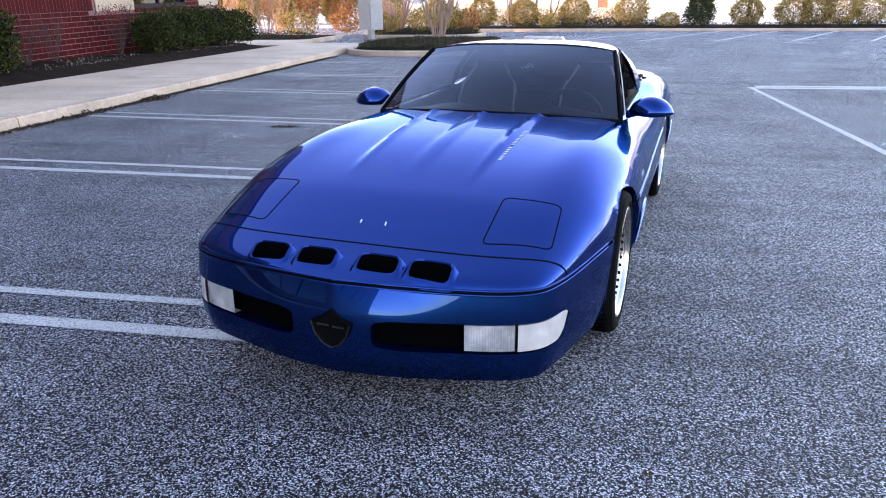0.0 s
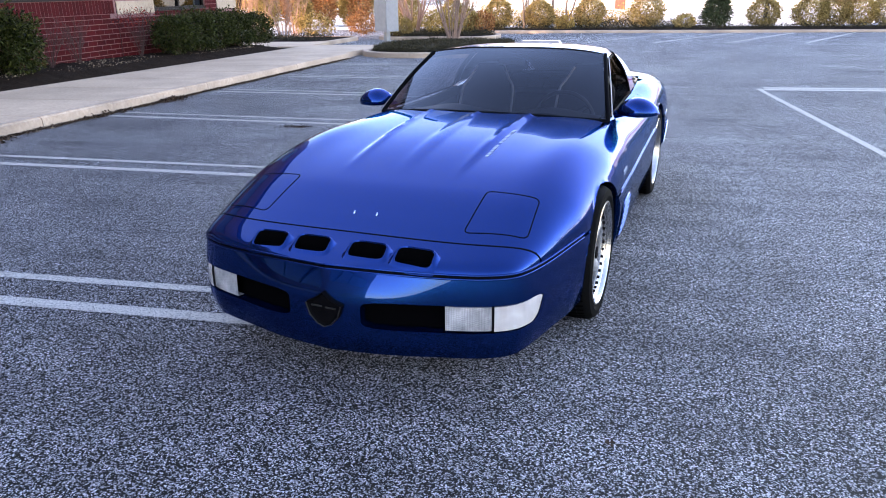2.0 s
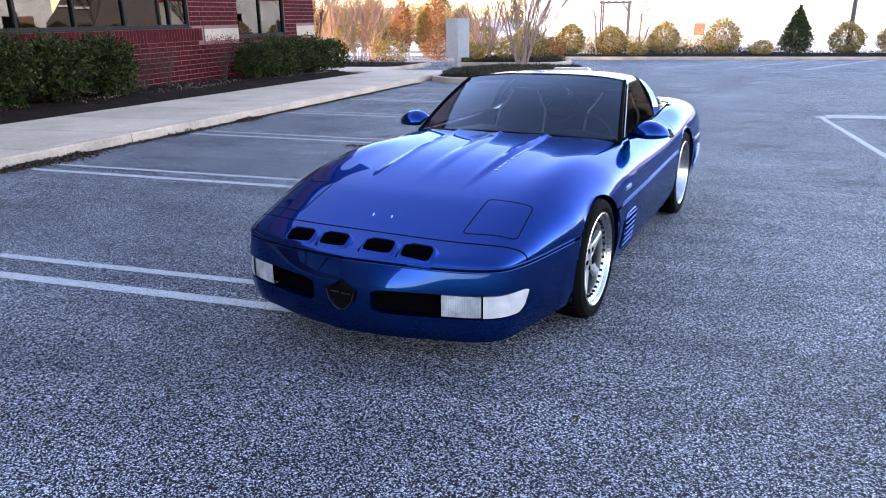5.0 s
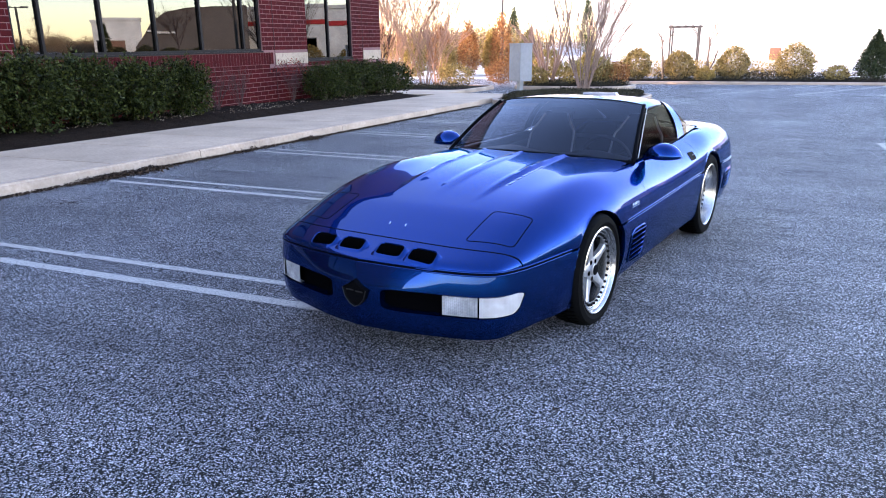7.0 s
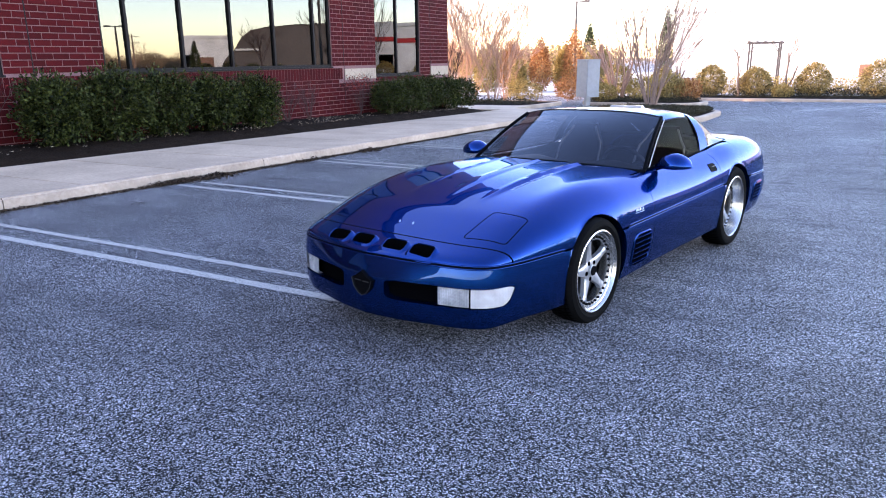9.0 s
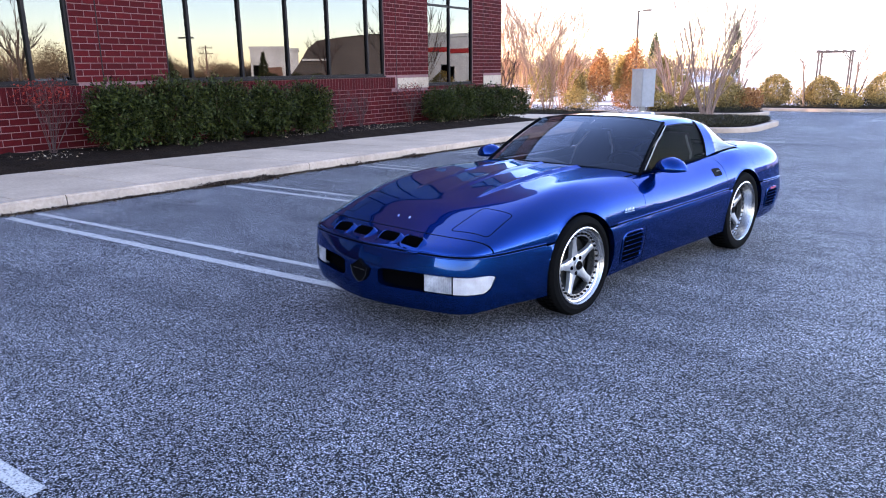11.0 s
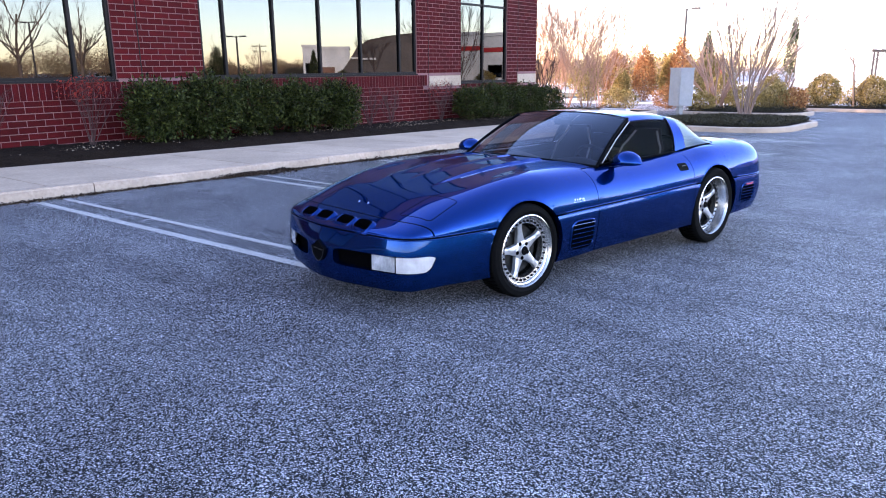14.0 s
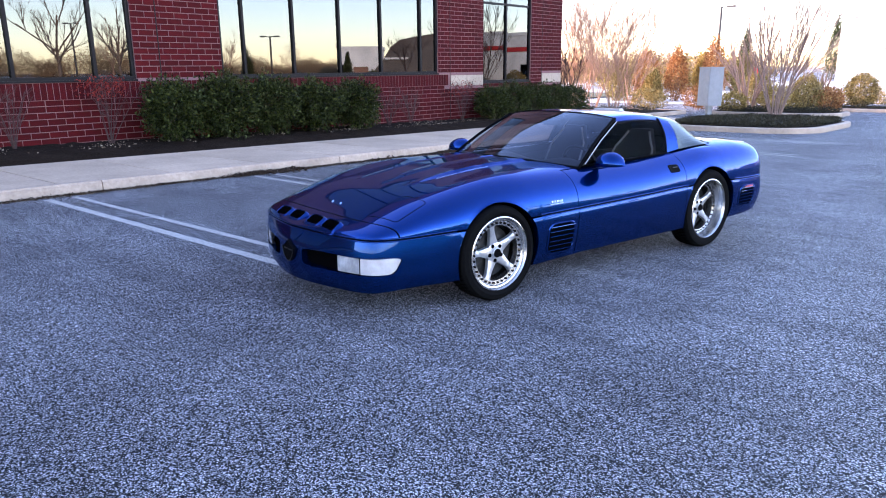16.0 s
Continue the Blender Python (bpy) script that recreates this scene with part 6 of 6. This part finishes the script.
def lamp_post(x, y, h, label="tall dark lamp post with a flat shoebox head", arms=1, yaw=0):
    t = holder("street_lamp", pose(x, y, ground_z(x, y), 0, 0, yaw), label, "street lamp", "lamp posts")
    part("pole", tube(bmesh.new(), [(0, 0, 0), (0, 0, h)], [0.11, 0.085], 8), POLE_METAL, t, smooth=60)
    part("base", boxed(-0.22, 0.22, -0.22, 0.22, -0.2, 0.55), CONCRETE, t, bevel=0.03)
    for k in range(arms):
        s = 1 if k == 0 else -1
        part("arm", tube(bmesh.new(), [(0, 0, h - 0.08), (0.45 * s, 0, h - 0.02)], 0.035, 6), POLE_METAL, t)
        part("head", boxed(min(0.4 * s, 0.95 * s), max(0.4 * s, 0.95 * s), -0.17, 0.17, h - 0.10, h + 0.04), POLE_METAL, t, bevel=0.03)
    return t


lamp_post(-16.1, 50.0, 6.2)
lamp_post(8.45, 38.9, 7.5, yaw=200)
lamp_post(36.0, 43.3, 5.1, "dark lamp post with two flat heads across the lot", arms=2, yaw=-40)
lamp_post(60.0, 34.2, 7.0, "dark lamp post with two flat heads across the lot", arms=2, yaw=-30)


def road_sign(x, y):
    t = holder("road_sign", pose(x, y, ground_z(x, y), 0, 0, 25), "small round-headed road sign on a post", "road sign")
    part("post", tube(bmesh.new(), [(0, 0, 0), (0, 0, 2.0)], 0.03, 6), BOX_METAL, t)
    part("plate", tube(bmesh.new(), [(0, -0.02, 1.8), (0, -0.05, 1.8)], 0.36, 16), RED_BAND, t, "plain red plate", smooth=40)
    return t


road_sign(-17.5, 62.0)


def utility_pole(x, y, h):
    t = holder("utility_pole", pose(x, y, ground_z(x, y), 0, 0, -45), "wooden utility pole with two crossarms", "utility pole")
    part("pole", tube(bmesh.new(), [(0, 0, 0), (0, 0, h)], [0.16, 0.11], 8), BARK, t, smooth=60)
    for z in (h - 0.5, h - 1.5):
        part("crossarm", boxed(-1.2, 1.2, -0.06, 0.06, z, z + 0.12), BARK, t)
        for k in (-1.0, -0.4, 0.4, 1.0):
            part("insulator", tube(bmesh.new(), [(k, 0, z + 0.12), (k, 0, z + 0.32)], 0.05, 6), BOX_METAL, t)
    return t


utility_pole(84.3, 83.2, 6.4)


def pergola():
    z = ground_z(-3.4, 50)
    t = holder("pergola", pose(-3.45, 50, z, 0, 0, 0), "slender dark pergola beyond the far verge", "pergola")
    for x in (-0.86, 0.86):
        for y in (-0.7, 0.7):
            part("post", boxed(x - 0.05, x + 0.05, y - 0.05, y + 0.05, -0.1, 2.95), POLE_METAL, t)
    for y in (-0.7, 0.7):
        part("beam", boxed(-1.02, 1.02, y - 0.05, y + 0.05, 2.95, 3.06), POLE_METAL, t)
        for s in (-1, 1):
            part("brace", tube(bmesh.new(), [(0.82 * s, y, 2.45), (0.45 * s, y, 2.95)], 0.03, 4), POLE_METAL, t)
    for k in range(5):
        part("slat", boxed(-0.92 + 0.46 * k - 0.03, -0.92 + 0.46 * k + 0.03, -0.95, 0.95, 3.06, 3.12), POLE_METAL, t)


pergola()

# ---- distant buildings ----
def house(name, m, w, d, h, roof_h, label, roof_mat, wall_mat, doors=(), windows=(), band=None, flat=False):
    t = holder(name, m, label, "building")
    part("wall", boxed(-w / 2, w / 2, -d / 2, d / 2, -1.0, h), wall_mat, t)
    bm = bmesh.new()
    if flat:
        box(bm, -w / 2 - 0.2, w / 2 + 0.2, -d / 2 - 0.2, d / 2 + 0.2, h, h + roof_h)
    else:
        e = 0.8
        v = [bm.verts.new(p) for p in ((-w / 2 - e, -d / 2 - e, h), (w / 2 + e, -d / 2 - e, h), (w / 2 + e, d / 2 + e, h), (-w / 2 - e, d / 2 + e, h), (-w / 2 - e, 0, h + roof_h), (w / 2 + e, 0, h + roof_h))]
        for f in ((0, 1, 5, 4), (2, 3, 4, 5), (1, 2, 5), (3, 0, 4), (3, 2, 1, 0)):
            bm.faces.new([v[i] for i in f])
    part("roof", bm, roof_mat, t)
    if band:
        part("fascia", boxed(-w / 2 - 0.05, w / 2 + 0.05, -d / 2 - 0.06, -d / 2 - 0.01, band, band + 0.7), RED_BAND, t, "red fascia band")
    for x, wd, hh in doors:
        part("door", boxed(x - wd / 2, x + wd / 2, -d / 2 - 0.06, -d / 2 + 0.02, -0.9, hh), BROWN_DOOR, t, "brown door")
    for x, z, wd, hh in windows:
        wi = part("window", boxed(x - wd / 2 - 0.1, x + wd / 2 + 0.1, -d / 2 - 0.05, -d / 2 + 0.02, z - 0.1, z + hh + 0.1), SILL_LIGHT, t)
        part("pane", boxed(x - wd / 2, x + wd / 2, -d / 2 - 0.08, -d / 2 - 0.04, z, z + hh), WINDOW_GLASS, wi)
    return t


house("shop_building", pose(16, 92, -0.8, 0, 0, 4), 64, 22, 6.5, 0.4, "long white low commercial building in sunlight", WHITE_WALL, WHITE_WALL, doors=((-14.1, 1.05, 1.25), (8, 1.2, 1.25)), windows=((15, 1, 2.4, 1.6),), flat=True)
shop = bpy.data.objects["shop_building"]
part("fascia", boxed(6.0, 32.1, -11.10, -11.01, 4.35, 4.95), RED_BAND, shop, "red fascia band")
house("store_building", pose(88, 104, -0.8, 0, 0, -45), 9, 12, 5.9, 0.5, "white store building in low sunlight", WHITE_WALL, WHITE_WALL, doors=((0, 3.0, 2.4),), windows=((3.0, 0.6, 2, 2.2),), flat=True)


def hall():
    """A broad dark hall with a bowed roof line."""
    t = holder("dark_hall", pose(44.6, 65.8, -0.8, 0, 0, 136), "broad dark hall with a bowed shingled roof", "building")
    prof = [(0.0, 1.6), (1.1, 3.0), (2.3, 4.9), (3.5, 5.8), (6.0, 6.3), (9.0, 6.6), (12.0, 6.6)]
    bm = bmesh.new()
    grid([[(x, y, z) for x, z in prof] for y in (0.3, -12.0)], bm=bm)
    part("roof", bm, DARK_ROOF, t)
    for y in (0.0, -11.7):
        bm = bmesh.new()
        bm.faces.new([bm.verts.new((x, y, z - 0.02)) for x, z in [(0.0, -0.5)] + prof + [(12.0, -0.5)]])
        part("wall", bm, DARK_ROOF, t)
    part("eave", boxed(1.5, 4.6, 0.02, 0.5, 3.35, 3.58), WHITE_WALL, t, "pale eave band")
    return t


hall()


def shade_tree(x, y, h, seed, label, mat, r=0.13):
    """A leafless tree: a short trunk that parts into many spreading limbs."""
    rng = random.Random(seed)
    t = holder("bare_tree", Matrix.Translation((x, y, ground_z(x, y))), label, "tree", "trees across the lot")
    bm = bmesh.new()
    top = Vector((0.1, 0.05, h * 0.24))
    tube(bm, [(0, 0, -0.2), (0.03, 0, h * 0.12), top], [r * 1.3, r, r * 0.9], 7)
    limb(bm, top, Vector((0.05, 0.0, 1)).normalized(), h * 0.42, r * 0.75, 4, rng, 0.3, 0.6)
    for k in range(6):
        a = 2 * math.pi * k / 6 + rng.uniform(-0.4, 0.4)
        limb(bm, top + Vector((0, 0, h * 0.05 * (k % 3))), Vector((math.cos(a), math.sin(a), rng.uniform(0.6, 1.3))).normalized(), h * rng.uniform(0.30, 0.38), r * 0.5, 4, rng, 0.3, 0.6)
    part("trunk", bm, mat, t, smooth=60)
    return t


# trees on the far side of the lot, seen in the office glass
for i, (x, y, h, m) in enumerate([(31.0, 21.2, 8.5, BARK), (34.0, 27.0, 7.5, BARK), (27.0, 12.5, 8.0, BARK), (35.6, 37.6, 6.6, PINK_TWIG), (27.0, 53.7, 6.8, DRY_TWIG), (44.0, 31.0, 6.0, PINK_TWIG), (52.0, 58.0, 5.5, PINK_TWIG)]):
    shade_tree(x, y, h, 200 + i, "tall leafless spreading tree on the far side of the lot", m, 0.14 if m is BARK else 0.07)
shrub("spruce", 27.0, 34.2, ground_z(27.0, 34.2), (0.95, 0.95, 1.8), 3500, 0.2, SPRUCE, "dark conical spruce across the lot", "", 215, 0.3, 0.35, 0.0, 0.55, 0.25, "tree", freq=4.0)
for i, (x, y, r, h) in enumerate([(-32.4, 103.7, 1.5, 3.5), (-25.2, 121.0, 1.7, 4.7)]):
    shrub("spruce", x, y, -1.0, (r, r, h), 3200, 0.35, SPRUCE, "dark spruce standing behind the white building", "spruces behind the building", 218 + i, 0.25, 0.35, 0.0, 0.8, 0.3, "tree", freq=4.0)
for i, (x, y, h) in enumerate([(-22.0, 116.0, 9.0), (-19.5, 122.0, 9.5), (-38.0, 108.0, 7.5)]):
    shade_tree(x, y, h, 230 + i, "reddish leafless tree behind the white building", PINK_TWIG, 0.16)
shrub("spruce", 44.9, 61.7, ground_z(44.9, 61.7), (0.9, 0.9, 2.0), 3000, 0.22, SPRUCE, "dark conical spruce by the store", "", 216, 0.2, 0.35, 0.0, 0.9, 0.25, "tree", freq=4.0)


def near_woods(name, mat, label, n, x0, x1, seed, h0, h1):
    """A belt of sunlit autumn scrub beyond the drive."""
    rng = np.random.default_rng(seed)
    ps, ds = [], []
    for k in range(n):
        cx, cy = rng.uniform(x0, x1), rng.uniform(66, 80)
        h = rng.uniform(h0, h1)
        p, d = cloud(420, (rng.uniform(1.2, 2.4), rng.uniform(1.2, 2.0), h / 2), seed * 50 + k, 0.45, 0.25, 0)
        ps.append(p + np.array([cx, cy, -0.9]))
        ds.append(d)
    o = new(name, leaf_mesh(name, np.concatenate(ps), np.concatenate(ds), 0.26, mat, 0.5, seed))
    tagged(o, label, "woods", kind="stuff")


near_woods("golden_scrub", GOLD, "golden autumn scrub beyond the drive", 26, -44, -21, 5, 2.6, 4.0)
near_woods("olive_scrub", OLIVE, "olive-brown evergreen scrub beyond the drive", 30, -46, -20, 6, 2.4, 3.8)
near_woods("brown_scrub", WOODS, "brown leafless scrub beyond the drive", 34, -48, -20, 7, 2.8, 4.4)


def far_woods():
    """A ragged belt of winter woodland round the horizon."""
    rng = np.random.default_rng(12)
    ps, ds = [], []
    for k in range(330):
        a = radians(-100 + 210 * k / 330 + rng.uniform(-0.5, 0.5))
        r = rng.uniform(150, 230)
        cx, cy = r * math.sin(a), r * math.cos(a)
        h = rng.uniform(2.6, 5.2) * (1 + 0.35 * noise.noise((a * 6, 0, 0)))
        p, d = cloud(1900 if 0.3 < a < 1.5 else 420, (rng.uniform(3, 6), rng.uniform(3, 6), h * (0.95 if 1.0 < a < 1.5 else 0.55)), 300 + k, 0.45, 0.2, 0)
        ps.append(p + np.array([cx, cy, -1.2]))
        ds.append(d)
    o = new("far_woods", leaf_mesh("far_woods", np.concatenate(ps), np.concatenate(ds), 0.34, WOODS, 0.5, 13))
    tagged(o, "brown winter woodland along the horizon", "woods", kind="stuff")


far_woods()
# ---- bricks: the last and most numerous pieces ----
BL, BHH, PITCH_Y, PITCH_Z = 0.299, 0.101, 0.314, 0.116


def brick_boxes():
    """Centre and size of every brick of the wall that faces the lot, in running bond, cut at openings and bands."""
    out = []
    bands = []                                           # (y0, y1, z0, z1) kept free of running bond
    for y0, y1, z0, z1, _, _ in WINDOWS:
        bands.append((y0, y1, z0 - 0.036, z1))
    SOLDIER = (0.80, 1.212)
    bands.append((B0, 15.77, SOLDIER[0], SOLDIER[1] - 0.0))
    for a in (6.80, 15.78, 20.62):
        bands.append((a - 0.012, a + 0.012, BZ, BH))
    for a, b in ((15.80, 17.34), (20.64, B1)):
        bands.append((a, b, 0.88, 1.19))
    row = 0
    z = -0.467
    while z < 4.35:
        z1 = z + BHH
        y = -3.0 - (PITCH_Y / 2 if row % 2 else 0)
        while y < B1 - 0.002:
            a, b = y, min(y + BL, B1 - 0.003)
            pieces = [(a, b)]
            for q0, q1, w0, w1 in bands:
                if w0 < z1 - 0.015 and w1 > z + 0.015:
                    nxt = []
                    for p0, p1 in pieces:
                        if q1 <= p0 or q0 >= p1:
                            nxt.append((p0, p1))
                        else:
                            if q0 - p0 > 0.03:
                                nxt.append((p0, q0 - 0.002))
                            if p1 - q1 > 0.03:
                                nxt.append((q1 + 0.002, p1))
                    pieces = nxt
            for p0, p1 in pieces:
                if p1 - p0 > 0.03:
                    out.append(((p0 + p1) / 2, (z + z1) / 2, p1 - p0, BHH))
            y += PITCH_Y
        z += PITCH_Z
        row += 1
    y = -3.0                                             # soldier course
    while y < 15.66:
        if not (6.70 < y < 6.82):
            out.append((y + 0.052, 1.058, 0.098, 0.300))
        y += 0.110
    z = 0.853
    y = -3.0
    while y < 15.5:                                      # rowlock under it
        if not (6.50 < y < 6.82):
            out.append((y + BL / 2, z, BL, 0.092))
        y += PITCH_Y
    return out


def brick_unit():
    bm = boxed(-0.5, 0.5, -0.5, 0.5, -0.5, 0.5)
    me = bpy.data.meshes.new("brick")
    bm.to_mesh(me)
    bm.free()
    me.materials.append(BRICK)
    return me


def lay_bricks():
    rng = random.Random(9)
    every = brick_boxes()
    near = [b for b in every if 6.30 < b[0] < 8.25 and b[1] > 0.9] + [b for b in every if 3.6 < b[0] < 6.5 and b[1] < 1.25 and b[1] > -0.2]
    near = near[:300]
    pick = set(near)
    unit = brick_unit()
    for y, z, l, h in near:
        o = new("brick", unit)
        o.parent = wall_east
        o.location = (BX - 0.025 + rng.uniform(-0.0015, 0.0015), y, z)
        o.scale = (0.05, l, h)
    v, f = [], []
    for b in every:
        if b in pick:
            continue
        y, z, l, h = b
        x0, x1 = BX - 0.05, BX + rng.uniform(-0.0015, 0.0015)
        k = len(v)
        v += [(x, yy, zz) for x in (x0, x1) for yy in (y - l / 2, y + l / 2) for zz in (z - h / 2, z + h / 2)]
        f += [(k + 4, k + 6, k + 7, k + 5), (k, k + 4, k + 5, k + 1), (k + 2, k + 3, k + 7, k + 6), (k + 1, k + 5, k + 7, k + 3), (k, k + 2, k + 6, k + 4)]
    o = new("brickwork", mesh_of("brickwork", v, f, BRICK))
    o.parent = wall_east
    tagged(o, "rest of the red brick facing", kind="stuff")
    for a in (6.80, 15.78, 20.62):
        part("control_joint", boxed(BX - 0.04, BX - 0.004, a - 0.0115, a + 0.0115, -0.3, 4.33), FRAME, wall_east, "dark sealant joint")
    for a, b in ((15.80, 17.34), (20.64, B1 - 0.004)):
        n = 2
        for k in range(n):
            w = (b - a) / n
            part("stone_block", boxed(BX - 0.05, BX + 0.012, a + k * w + 0.004, a + (k + 1) * w - 0.004, 0.885, 1.185), STONE, wall_east, "pale limestone block", bevel=0.006)


lay_bricks()
